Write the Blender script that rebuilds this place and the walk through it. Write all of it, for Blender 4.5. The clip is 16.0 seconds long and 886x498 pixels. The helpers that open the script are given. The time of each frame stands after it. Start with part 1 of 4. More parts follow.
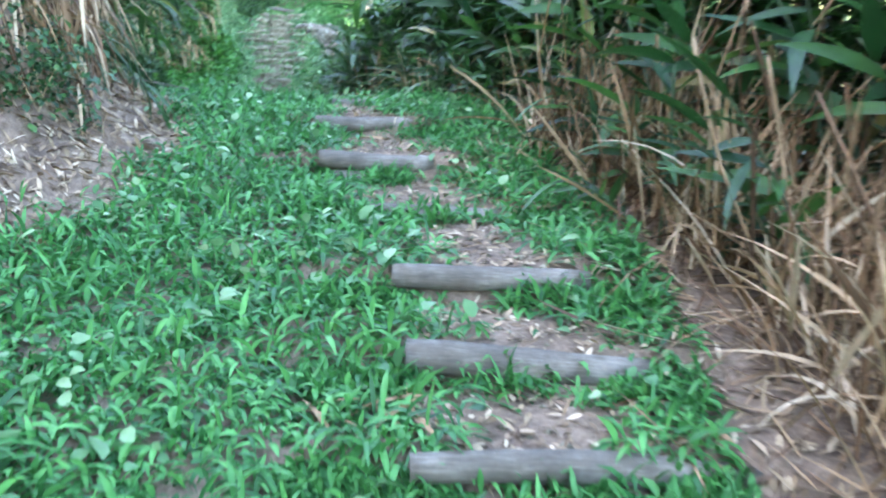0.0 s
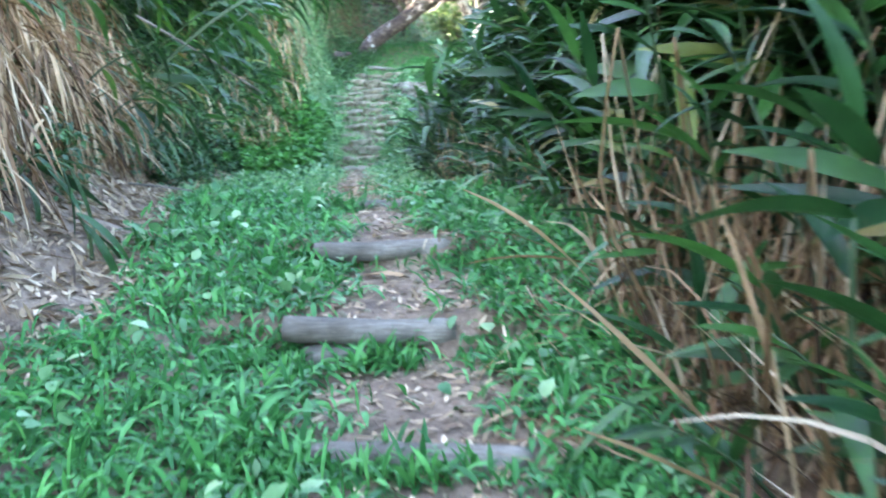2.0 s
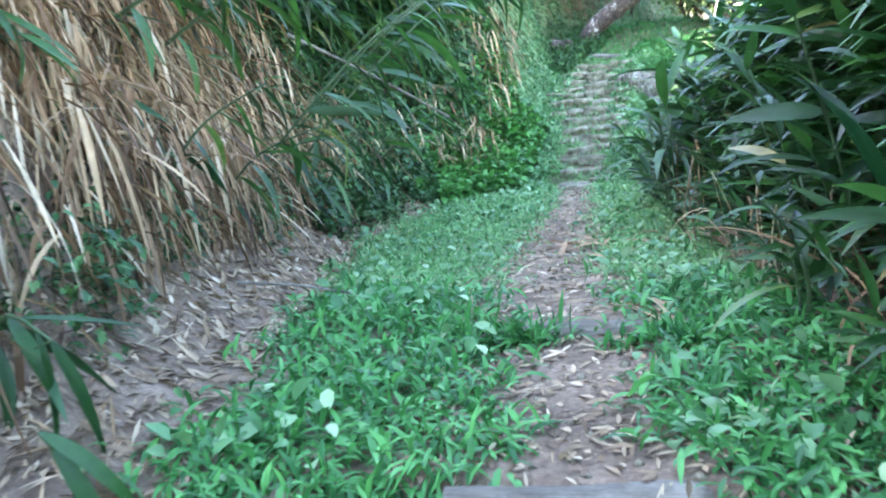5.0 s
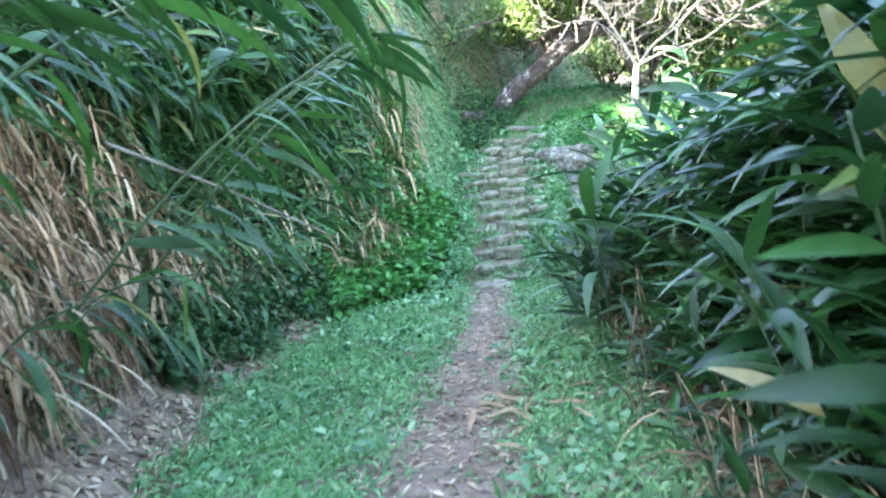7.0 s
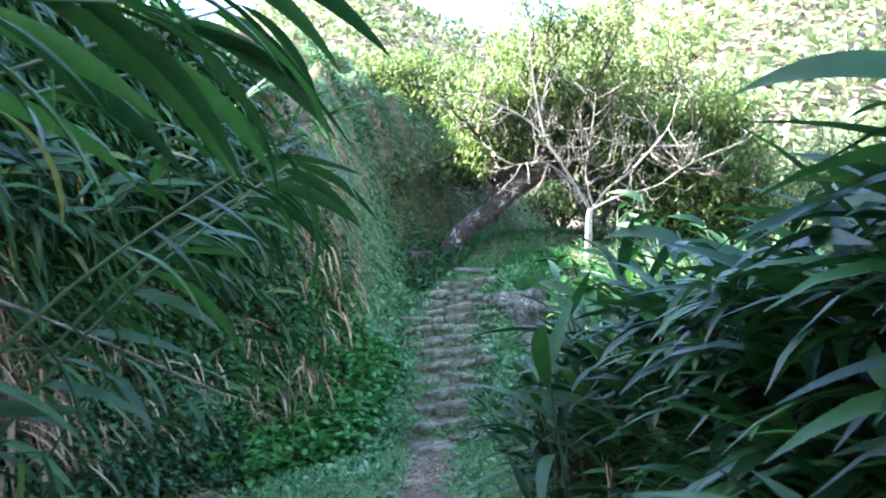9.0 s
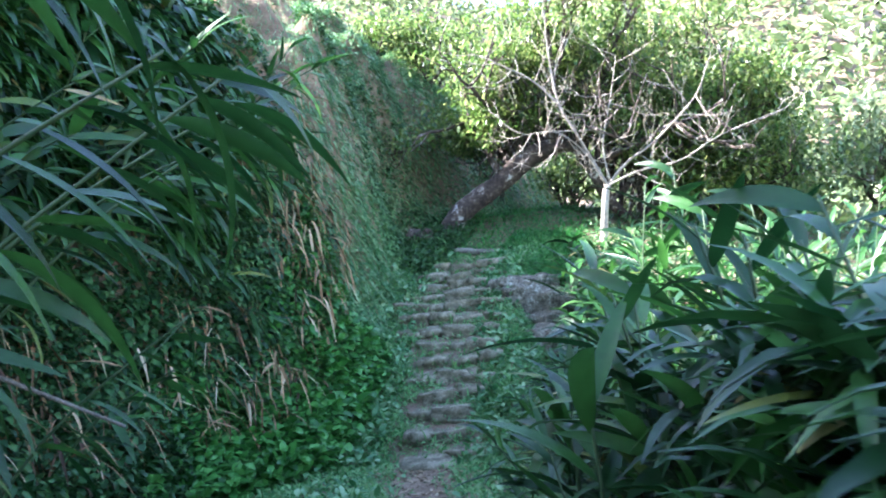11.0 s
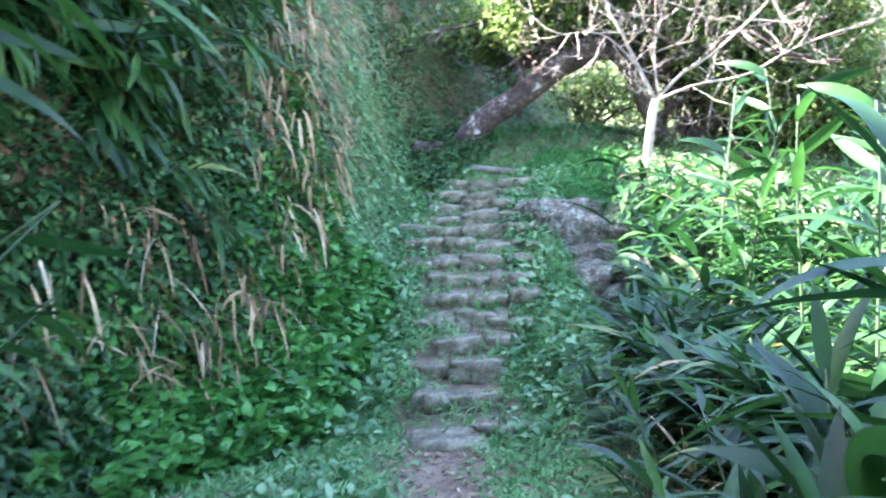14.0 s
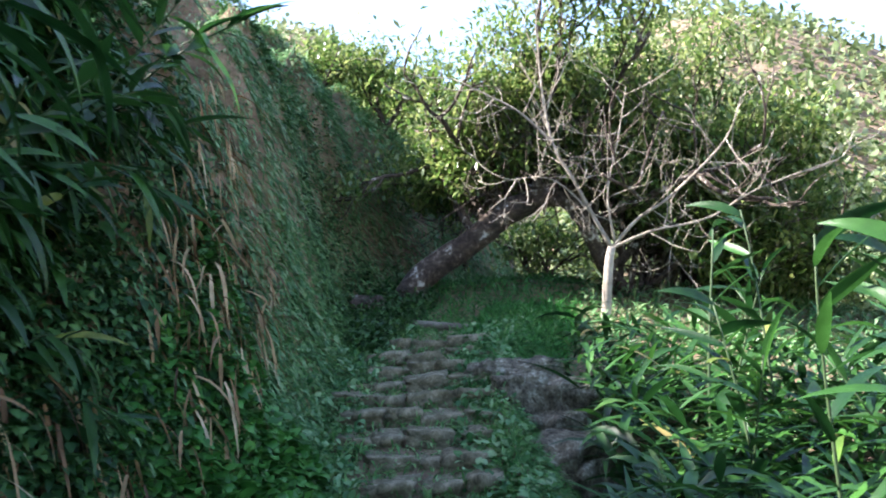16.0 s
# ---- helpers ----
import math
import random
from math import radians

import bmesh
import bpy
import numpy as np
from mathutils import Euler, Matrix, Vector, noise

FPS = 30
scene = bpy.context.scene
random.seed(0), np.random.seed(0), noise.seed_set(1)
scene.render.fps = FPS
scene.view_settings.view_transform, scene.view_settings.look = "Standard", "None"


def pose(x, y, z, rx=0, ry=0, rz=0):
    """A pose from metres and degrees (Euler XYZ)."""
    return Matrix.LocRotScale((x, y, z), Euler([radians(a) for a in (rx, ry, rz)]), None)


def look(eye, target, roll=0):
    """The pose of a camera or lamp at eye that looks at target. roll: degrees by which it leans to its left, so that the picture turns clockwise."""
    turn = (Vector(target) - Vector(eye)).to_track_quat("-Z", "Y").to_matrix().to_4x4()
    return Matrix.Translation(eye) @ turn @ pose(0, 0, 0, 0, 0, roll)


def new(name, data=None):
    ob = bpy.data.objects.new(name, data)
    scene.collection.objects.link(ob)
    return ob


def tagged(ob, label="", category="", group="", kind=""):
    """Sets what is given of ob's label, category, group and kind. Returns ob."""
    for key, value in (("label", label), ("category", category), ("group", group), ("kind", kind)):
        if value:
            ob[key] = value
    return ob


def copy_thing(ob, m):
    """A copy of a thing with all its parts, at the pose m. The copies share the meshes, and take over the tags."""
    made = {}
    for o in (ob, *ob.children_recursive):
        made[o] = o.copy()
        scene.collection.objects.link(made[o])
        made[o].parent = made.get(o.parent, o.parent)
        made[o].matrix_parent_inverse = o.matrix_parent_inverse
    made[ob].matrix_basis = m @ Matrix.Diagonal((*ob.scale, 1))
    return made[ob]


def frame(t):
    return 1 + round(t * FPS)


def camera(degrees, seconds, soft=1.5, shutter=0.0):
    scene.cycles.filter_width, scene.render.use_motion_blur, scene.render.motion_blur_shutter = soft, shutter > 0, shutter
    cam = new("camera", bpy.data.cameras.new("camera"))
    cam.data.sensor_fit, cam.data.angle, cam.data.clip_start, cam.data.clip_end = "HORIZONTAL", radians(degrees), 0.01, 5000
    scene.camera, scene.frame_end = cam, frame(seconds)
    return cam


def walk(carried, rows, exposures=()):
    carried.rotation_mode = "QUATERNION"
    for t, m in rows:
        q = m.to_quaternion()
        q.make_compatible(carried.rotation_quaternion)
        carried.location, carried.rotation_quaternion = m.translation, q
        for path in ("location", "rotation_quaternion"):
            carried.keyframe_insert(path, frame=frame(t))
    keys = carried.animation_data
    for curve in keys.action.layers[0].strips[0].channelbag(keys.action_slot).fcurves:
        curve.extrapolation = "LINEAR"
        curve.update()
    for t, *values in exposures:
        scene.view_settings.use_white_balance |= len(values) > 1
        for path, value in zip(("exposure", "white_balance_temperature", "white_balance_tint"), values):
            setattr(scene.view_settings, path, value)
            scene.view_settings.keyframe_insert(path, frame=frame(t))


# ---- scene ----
cam = camera(53.0, 16.0, soft=2.0, shutter=0.6)
# seconds, eye x y z, heading, pitch, roll
PATH = [
    (0, -0.016, -1.839, 1.251, -0.02, -11.94, 0.72),
    (0.5, 0.109, -1.263, 1.345, 3.33, -14.08, -0.10),
    (1, 0.171, -0.801, 1.325, 0.53, -11.18, 1.02),
    (1.5, 0.308, -0.244, 1.526, 3.69, -9.11, -1.07),
    (2, 0.467, 0.420, 1.564, 8.79, -9.17, -2.69),
    (2.5, 0.444, 0.947, 1.619, 12.81, -8.66, -1.99),
    (3, 0.533, 1.220, 1.868, 15.41, -8.50, -1.20),
    (3.5, 0.299, 1.851, 1.817, 21.28, -6.23, -5.98),
    (3.7, 0.295, 2.004, 1.868, 22.89, -5.80, -6.73),
    (5.8, -0.108, 3.817, 2.066, 23.92, -10.84, -6.41),
    (6, -0.140, 4.028, 2.145, 22.48, -10.05, -6.31),
    (6.5, -0.218, 4.554, 2.175, 21.64, -5.49, -8.10),
    (7, -0.257, 4.953, 2.350, 18.87, -6.18, -8.07),
    (7.5, -0.427, 5.160, 2.465, 17.95, -4.81, -8.21),
    (8, -0.467, 5.378, 2.523, 16.21, -0.27, -7.93),
    (8.5, -0.409, 5.748, 2.469, 15.11, 1.63, -5.56),
    (9, -0.465, 6.150, 2.402, 14.62, 2.23, -6.35),
    (9.2, -0.466, 6.324, 2.454, 14.63, 1.49, -5.16),
    (11.3, -0.969, 8.104, 2.436, 14.90, 0.92, -5.70),
    (11.5, -1.026, 8.237, 2.420, 13.97, 1.00, -5.13),
    (12, -1.227, 8.695, 2.373, 15.46, 0.13, -1.91),
    (12.5, -1.432, 9.205, 2.306, 19.13, -0.71, -3.06),
    (13, -1.579, 9.527, 2.254, 18.13, -2.43, -2.00),
    (13.5, -1.737, 9.913, 2.250, 15.63, -3.87, -0.38),
    (14, -1.902, 10.265, 2.251, 14.50, -3.51, -2.38),
    (14.5, -1.974, 10.633, 2.345, 8.69, 0.40, -1.33),
    (15, -2.077, 11.033, 2.353, 11.53, 6.08, -2.59),
    (15.5, -2.177, 11.270, 2.376, 10.53, 6.06, -2.52),
    (16, -2.197, 11.574, 2.361, 10.38, 6.00, -3.62),
]
walk(cam, [(t, pose(x, y, z, 0, 0, yaw) @ pose(0, 0, 0, 90 + pitch) @ pose(0, 0, 0, 0, 0, roll)) for t, x, y, z, yaw, pitch, roll in PATH],
     [(0, 4.73, 6450, 19), (3.5, 4.78, 6350, 18), (7.0, 4.68, 6250, 17), (8.0, 4.18, 6000, 15), (9.0, 3.58, 5800, 19), (11.5, 3.48, 5700, 20), (12.5, 3.73, 5850, 24), (14.0, 4.23, 5900, 25), (14.5, 3.98, 5900, 22), (15.0, 3.28, 5900, 20), (15.5, 2.78, 6100, 20), (16.0, 2.53, 6200, 20)])

# ---- world, sun ----
world = bpy.data.worlds.new("world")
scene.world = world
world.use_nodes = True
wn = world.node_tree.nodes
sky = wn.new("ShaderNodeTexSky")
sky.sky_type = "NISHITA"
sky.sun_disc = False
SUN_EL, SUN_AZ = 43.0, 262.0     # degrees above the horizon; clockwise from +y
sky.sun_elevation, sky.sun_rotation = radians(SUN_EL), radians(SUN_AZ)
world.node_tree.links.new(sky.outputs[0], wn["Background"].inputs[0])
wn["Background"].inputs[1].default_value = 0.115
sun = new("sun", bpy.data.lights.new("sun", "SUN"))
sun.data.energy, sun.data.angle, sun.data.color = 5.0, radians(0.5), (1.0, 0.94, 0.85)
sx, sy = math.sin(radians(SUN_AZ)), math.cos(radians(SUN_AZ))
sun.matrix_world = look((0, 0, 60), (-sx * 50, -sy * 50, 60 - 50 * math.tan(radians(SUN_EL))))

rng = np.random.default_rng(7)


# ---- materials ----
def material(name):
    m = bpy.data.materials.new(name)
    m.use_nodes = True
    return m, m.node_tree.nodes, m.node_tree.links, m.node_tree.nodes["Principled BSDF"]


def ramp(nodes, stops):
    r = nodes.new("ShaderNodeValToRGB")
    while len(r.color_ramp.elements) < len(stops):
        r.color_ramp.elements.new(0.5)
    for e, (at, col) in zip(r.color_ramp.elements, stops):
        e.position, e.color = at, (*col, 1)
    return r


def noise_node(nodes, links, scale, detail=6.0, rough=0.6):
    c, n = nodes.new("ShaderNodeTexCoord"), nodes.new("ShaderNodeTexNoise")
    n.inputs["Scale"].default_value, n.inputs["Detail"].default_value, n.inputs["Roughness"].default_value = scale, detail, rough
    links.new(c.outputs["Object"], n.inputs["Vector"])
    return n


def bump(nodes, links, bsdf, source, strength, distance):
    b = nodes.new("ShaderNodeBump")
    b.inputs["Strength"].default_value, b.inputs["Distance"].default_value = strength, distance
    links.new(source, b.inputs["Height"])
    links.new(b.outputs[0], bsdf.inputs["Normal"])


def rough_surface(name, stops, scale, fine, roughness=0.9, relief=0.6, depth=0.02, stretch=None):
    """Stone, bark, wood or earth: colours from a coarse and a fine noise, with relief."""
    m, n, l, b = material(name)
    a, f = noise_node(n, l, scale), noise_node(n, l, fine, 8, 0.7)
    if stretch:
        mp = n.new("ShaderNodeMapping")
        mp.inputs["Scale"].default_value = stretch
        l.new(f.inputs["Vector"].links[0].from_socket, mp.inputs[0])
        l.new(mp.outputs[0], f.inputs["Vector"])
    mix = n.new("ShaderNodeMath")
    mix.operation = "MULTIPLY_ADD"
    mix.inputs[1].default_value = 0.55
    half = n.new("ShaderNodeMath")
    half.operation = "MULTIPLY"
    half.inputs[1].default_value = 0.45
    l.new(f.outputs[0], half.inputs[0])
    l.new(a.outputs[0], mix.inputs[0])
    l.new(half.outputs[0], mix.inputs[2])
    r = ramp(n, stops)
    l.new(mix.outputs[0], r.inputs[0])
    l.new(r.outputs[0], b.inputs["Base Color"])
    b.inputs["Roughness"].default_value = roughness
    bump(n, l, b, f.outputs[0], relief, depth)
    return m


def leafy(name, stops, gloss=0.45, glow=0.3, island=True, veins=0.0, shine=0.35):
    """Leaves: a colour picked leaf by leaf, some light shining through."""
    m, n, l, b = material(name)
    if island:
        g = n.new("ShaderNodeNewGeometry")
        pick = g.outputs["Random Per Island"]
    else:
        g = n.new("ShaderNodeObjectInfo")
        pick = g.outputs["Random"]
    r = ramp(n, stops)
    l.new(pick, r.inputs[0])
    blot = noise_node(n, l, 9.0, 5)
    tint = n.new("ShaderNodeMix")
    tint.data_type, tint.blend_type = "RGBA", "MULTIPLY"
    shade = ramp(n, [(0.3, (0.62, 0.66, 0.55)), (0.7, (1.15, 1.1, 1.0))])
    l.new(blot.outputs[0], shade.inputs[0])
    tint.inputs[0].default_value = 1.0
    l.new(r.outputs[0], tint.inputs[6])
    l.new(shade.outputs[0], tint.inputs[7])
    l.new(tint.outputs[2], b.inputs["Base Color"])
    b.inputs["Roughness"].default_value = gloss
    b.inputs["Specular IOR Level"].default_value = shine
    if veins:
        w = n.new("ShaderNodeTexWave")
        w.inputs["Scale"].default_value, w.inputs["Distortion"].default_value = veins, 0.6
        w.bands_direction = "DIAGONAL"
        bump(n, l, b, w.outputs[0], 0.25, 0.004)
    t, mx = n.new("ShaderNodeBsdfTranslucent"), n.new("ShaderNodeMixShader")
    l.new(tint.outputs[2], t.inputs[0])
    mx.inputs[0].default_value = glow
    l.new(b.outputs[0], mx.inputs[1])
    l.new(t.outputs[0], mx.inputs[2])
    l.new(mx.outputs[0], n["Material Output"].inputs[0])
    return m


EARTH = rough_surface("earth", [(0.34, (0.065, 0.043, 0.026)), (0.5, (0.19, 0.135, 0.082)), (0.66, (0.36, 0.275, 0.18))], 3.0, 38, 0.95, 0.8, 0.03)
LOG = rough_surface("weathered_log", [(0.34, (0.04, 0.034, 0.022)), (0.5, (0.125, 0.112, 0.08)), (0.66, (0.28, 0.26, 0.2))], 5.0, 26, 0.85, 0.7, 0.015, (0.35, 4, 4))
STONE = rough_surface("step_stone", [(0.36, (0.035, 0.036, 0.016)), (0.48, (0.155, 0.14, 0.08)), (0.63, (0.37, 0.33, 0.22))], 6.0, 30, 0.92, 0.8, 0.03)
LICHEN = rough_surface("lichen_rock", [(0.4, (0.04, 0.036, 0.022)), (0.5, (0.15, 0.135, 0.09)), (0.58, (0.26, 0.25, 0.18)), (0.64, (0.5, 0.5, 0.4))], 6.0, 24, 0.95, 0.9, 0.05)
BARK = rough_surface("tree_bark", [(0.38, (0.022, 0.016, 0.012)), (0.52, (0.075, 0.055, 0.04)), (0.57, (0.16, 0.13, 0.1)), (0.62, (0.5, 0.48, 0.42))], 3.0, 12, 0.95, 0.9, 0.05)
PALEBARK = rough_surface("pale_bark", [(0.32, (0.11, 0.095, 0.07)), (0.5, (0.29, 0.255, 0.2)), (0.68, (0.5, 0.46, 0.38))], 4.0, 20, 0.85, 0.5, 0.01)
STEM = rough_surface("green_stem", [(0.3, (0.02, 0.05, 0.014)), (0.6, (0.05, 0.09, 0.03)), (0.75, (0.16, 0.12, 0.06))], 5.0, 30, 0.6, 0.3, 0.005)
GINGER = leafy("ginger_leaf", [(0.0, (0.008, 0.042, 0.011)), (0.5, (0.024, 0.085, 0.02)), (0.965, (0.05, 0.16, 0.03)), (0.992, (0.2, 0.24, 0.05)), (1.0, (0.36, 0.27, 0.12))], 0.38, 0.32, False, 30, 0.4)
INNER = leafy("inner_ginger_leaf", [(0.0, (0.008, 0.042, 0.011)), (0.5, (0.024, 0.085, 0.02)), (0.96, (0.05, 0.16, 0.03)), (1.0, (0.3, 0.24, 0.1))], 0.4, 0.28, shine=0.35)
GRASS = leafy("grass_leaf", [(0.0, (0.02, 0.11, 0.03)), (0.5, (0.05, 0.225, 0.055)), (1.0, (0.11, 0.37, 0.1))], 0.5, 0.3)
# grass colour lightened for farther along, standing in for open sky and glare
GRASS_LIFTED = leafy("lifted_grass_leaf", [(0.0, (0.05, 0.19, 0.055)), (0.5, (0.135, 0.34, 0.11)), (1.0, (0.3, 0.5, 0.22))], 0.55, 0.35)
WEED = leafy("weed_leaf", [(0.0, (0.035, 0.14, 0.045)), (0.5, (0.115, 0.27, 0.11)), (1.0, (0.31, 0.48, 0.26))], 0.5, 0.3)
LIME = leafy("lime_leaf", [(0.0, (0.03, 0.13, 0.025)), (0.6, (0.065, 0.235, 0.045)), (1.0, (0.12, 0.34, 0.08))], 0.45, 0.3)
VINE = leafy("vine_leaf", [(0.0, (0.012, 0.05, 0.014)), (0.6, (0.035, 0.115, 0.032)), (1.0, (0.1, 0.22, 0.07))], 0.5, 0.25)
STRAW = leafy("dry_leaf", [(0.0, (0.06, 0.036, 0.02)), (0.35, (0.22, 0.13, 0.066)), (0.8, (0.44, 0.31, 0.18)), (1.0, (0.6, 0.5, 0.36))], 0.8, 0.15)
LITTER = leafy("leaf_litter", [(0.0, (0.12, 0.08, 0.055)), (0.5, (0.29, 0.21, 0.13)), (0.85, (0.43, 0.33, 0.22)), (1.0, (0.58, 0.48, 0.35))], 0.9, 0.05)
CROWN = leafy("tree_leaf", [(0.0, (0.035, 0.09, 0.018)), (0.5, (0.13, 0.225, 0.055)), (1.0, (0.34, 0.4, 0.15))], 0.35, 0.45, shine=0.5)
# paled and shifted towards blue: the distance haze is put into this leaf colour
FARLEAF = leafy("far_leaf", [(0.0, (0.08, 0.13, 0.05)), (0.5, (0.18, 0.25, 0.12)), (1.0, (0.36, 0.41, 0.24))], 0.6, 0.3)

# ---- the lie of the land: path centre, treads, bank ----
CY = [-40, 0, 1.4, 2.06, 3.2, 4.2, 5.4, 7, 8.2, 9.9, 13.5, 16.5, 18.2, 20.6, 23, 26, 40]
CX = [0.2, 0.2, 0.22, 0.15, -0.1, -0.45, -0.65, -1.15, -1.55, -2.05, -2.8, -3.6, -3.82, -4.3, -4.5, -4.4, -3]
LOGS = [(0.79, 0.02), (1.42, 0.17), (2.08, 0.34), (3.26, 0.42), (4.26, 0.63), (5.45, 0.80), (7.0, 0.86)]   # y and top of each log step
STEPS = 14
step_y = [16.55 + 0.45 * i if i < 10 else 20.6 + 0.5 * (i - 9) for i in range(STEPS)]
step_z = [0.52 + 0.148 * i if i < 10 else 1.85 + 0.14 * (i - 9) for i in range(STEPS)]


def centre(y):
    return np.interp(y, CY, CX)


def soft_path(y):
    return np.interp(y, [-300, -12, -2, 0, 1.42, 3.26, 5.45, 7, 8.5, 10.2, 14, 16.3, 20.6, 22.6, 24.5, 27, 32, 60, 300],
                     [-3, -1.6, -0.25, -0.1, 0.12, 0.4, 0.78, 0.85, 0.75, 0.6, 0.53, 0.48, 1.8, 2.36, 2.55, 3.35, 3.3, 4, 10])


def tread(y):
    ys, zs, last = [-300, -2], [-3, -0.25], -0.12
    for ly, lz in LOGS:
        ys += [ly - 0.03, ly + 0.05]
        zs += [last, lz - 0.02]
        last = lz + 0.01
    ys += [8.5, 10.2, 14, 16.3]
    zs += [0.75, 0.6, 0.53, 0.46]
    ys += [16.5, 20.6, 22.8, 24.5, 27, 300]
    zs += [0.40, 1.72, 2.3, 2.55, 3.35, 4]
    return np.interp(y, ys, zs)


def wob(x, y, k=1.0, s=0.0):
    """Smooth uneven ground, about -1 to 1."""
    return (np.sin(1.7 * k * x + 2.3 * k * y + s) + np.sin(3.1 * k * x - 1.9 * k * y + 1.3 + s) + np.sin(-4.7 * k * x + 5.3 * k * y + 0.7 + s)
            + 0.6 * np.sin(8.3 * k * x + 7.1 * k * y + 2 * s)) / 3.6


def bank_foot(y):
    return np.interp(y, [-8, 2.6, 4.3, 6, 8.5, 11, 13.5, 15, 16.2, 18, 21, 23, 25, 27, 30, 36], [-2.3, -2.3, -1.5, -1.7, -1.8, -2.2, -2.1, -1.7, -0.95, -0.8, -0.9, -1.1, -1.8, -1.8, -1.3, -1.2])


def height(x, y):
    x, y = np.asarray(x, float), np.asarray(y, float)
    u = x - centre(y)
    near = np.clip((0.95 - np.abs(u)) / 0.25, 0, 1)
    z = soft_path(y) * (1 - near) + tread(y) * near
    z = z + 0.03 * wob(x, y, 2.2) * np.clip(np.abs(u) * 2, 0.25, 1)
    # the bank and the hill on the inner side
    d = np.maximum(bank_foot(y) - u, 0)
    # above the bank the hill is unseen, its height chosen to shade the path
    low = np.interp(d, [0, 0.4, 0.8, 1.1, 1.4, 2.0, 3, 5, 10, 20, 60, 300], [0, 0.22, 0.6, 1.35, 2.4, 3.5, 4.6, 6.8, 14, 21, 28, 40])
    # raised early on to block the sun, lowered farther on to let it in
    low = low * (1 + 0.35 * np.clip((11 - y) / 6, 0, 1) * np.clip(d / 5 - 0.6, 0, 1))
    low = low * (1 - 0.2 * np.clip((y - 10) / 3, 0, 1) * np.clip(d / 5 - 1, 0, 1))
    steep = np.interp(d, [0, 0.25, 0.5, 0.8, 1.2, 2.0, 3, 5, 10, 20, 60, 300], [0, 0.5, 1.6, 3.2, 4.1, 4.7, 5.2, 5.8, 7, 10, 20, 40])
    k = np.clip((y - 17.0) / 4, 0, 1)
    far = np.clip((y - 27) / 14, 0, 1)
    rise = (low * (1 - k) + steep * k) * (1 - 0.75 * far)
    z = z + rise * (1 + 0.12 * wob(x, y, 0.8, 1.0)) + 0.09 * np.clip(d, 0, 1) * wob(x, y, 3.0, 2.0) + 0.45 * np.clip(d * 1.5, 0, 1) * np.clip((y - 14) / 4, 0, 1) * wob(0.4 * x, y, 1.5, 5.0)
    # the valley on the outer side
    e = np.maximum(u - np.interp(y, [0, 16, 18, 24], [2.2, 1.6, 1.15, 1.0]), 0)
    z = z - np.interp(e, [0, 1, 3, 8, 30, 300], [0, 0.25, 0.5, 1.6, 6, 6]) * (1 + 0.1 * wob(x, y, 0.5))
    z = z - 0.45 * np.clip((u - 0.95) / 0.5, 0, 1) * np.clip((y - 16.8) / 1.5, 0, 1) * np.clip((24 - y) / 1.5, 0, 1)
    # far slopes
    r = np.maximum(np.hypot(x + 4, y - 14) - 45, 0)
    ang = np.arctan2(x + 2, y - 11)
    ridge = 34 + 10 * np.sin(5 * ang + 0.9) + 6 * np.sin(11 * ang) + 8 * np.clip(np.abs(ang) - 0.25, 0, 1) + 14 * np.exp(-((ang + 0.33) / 0.16) ** 2)
    return z + ridge * np.clip(r / 95, 0, 1) ** 1.2 * np.clip((y + 20) / 40, 0, 1)


# ---- builders ----
def mesh_from(name, verts, faces, mat, smooth=True):
    me = bpy.data.meshes.new(name)
    verts, faces = np.asarray(verts, np.float32), np.asarray(faces, np.int32)
    k = faces.shape[1]
    me.vertices.add(len(verts))
    me.vertices.foreach_set("co", verts.ravel())
    me.loops.add(faces.size)
    me.loops.foreach_set("vertex_index", faces.ravel())
    me.polygons.add(len(faces))
    me.polygons.foreach_set("loop_start", np.arange(0, faces.size, k, dtype=np.int32))
    me.polygons.foreach_set("loop_total", np.full(len(faces), k, np.int32))
    me.polygons.foreach_set("use_smooth", np.full(len(faces), smooth))
    me.materials.append(mat)
    me.update(calc_edges=True)
    me.validate()
    return me


def part(name, bm, mat, parent, label=""):
    me = bm
    if isinstance(bm, bmesh.types.BMesh):
        me = bpy.data.meshes.new(name)
        bm.to_mesh(me)
        bm.free()
        me.materials.append(mat)
    ob = new(name, me)
    ob.parent = parent
    return tagged(ob, label) if label else ob


def unit(v):
    return v / np.maximum(np.linalg.norm(v, axis=-1, keepdims=True), 1e-9)


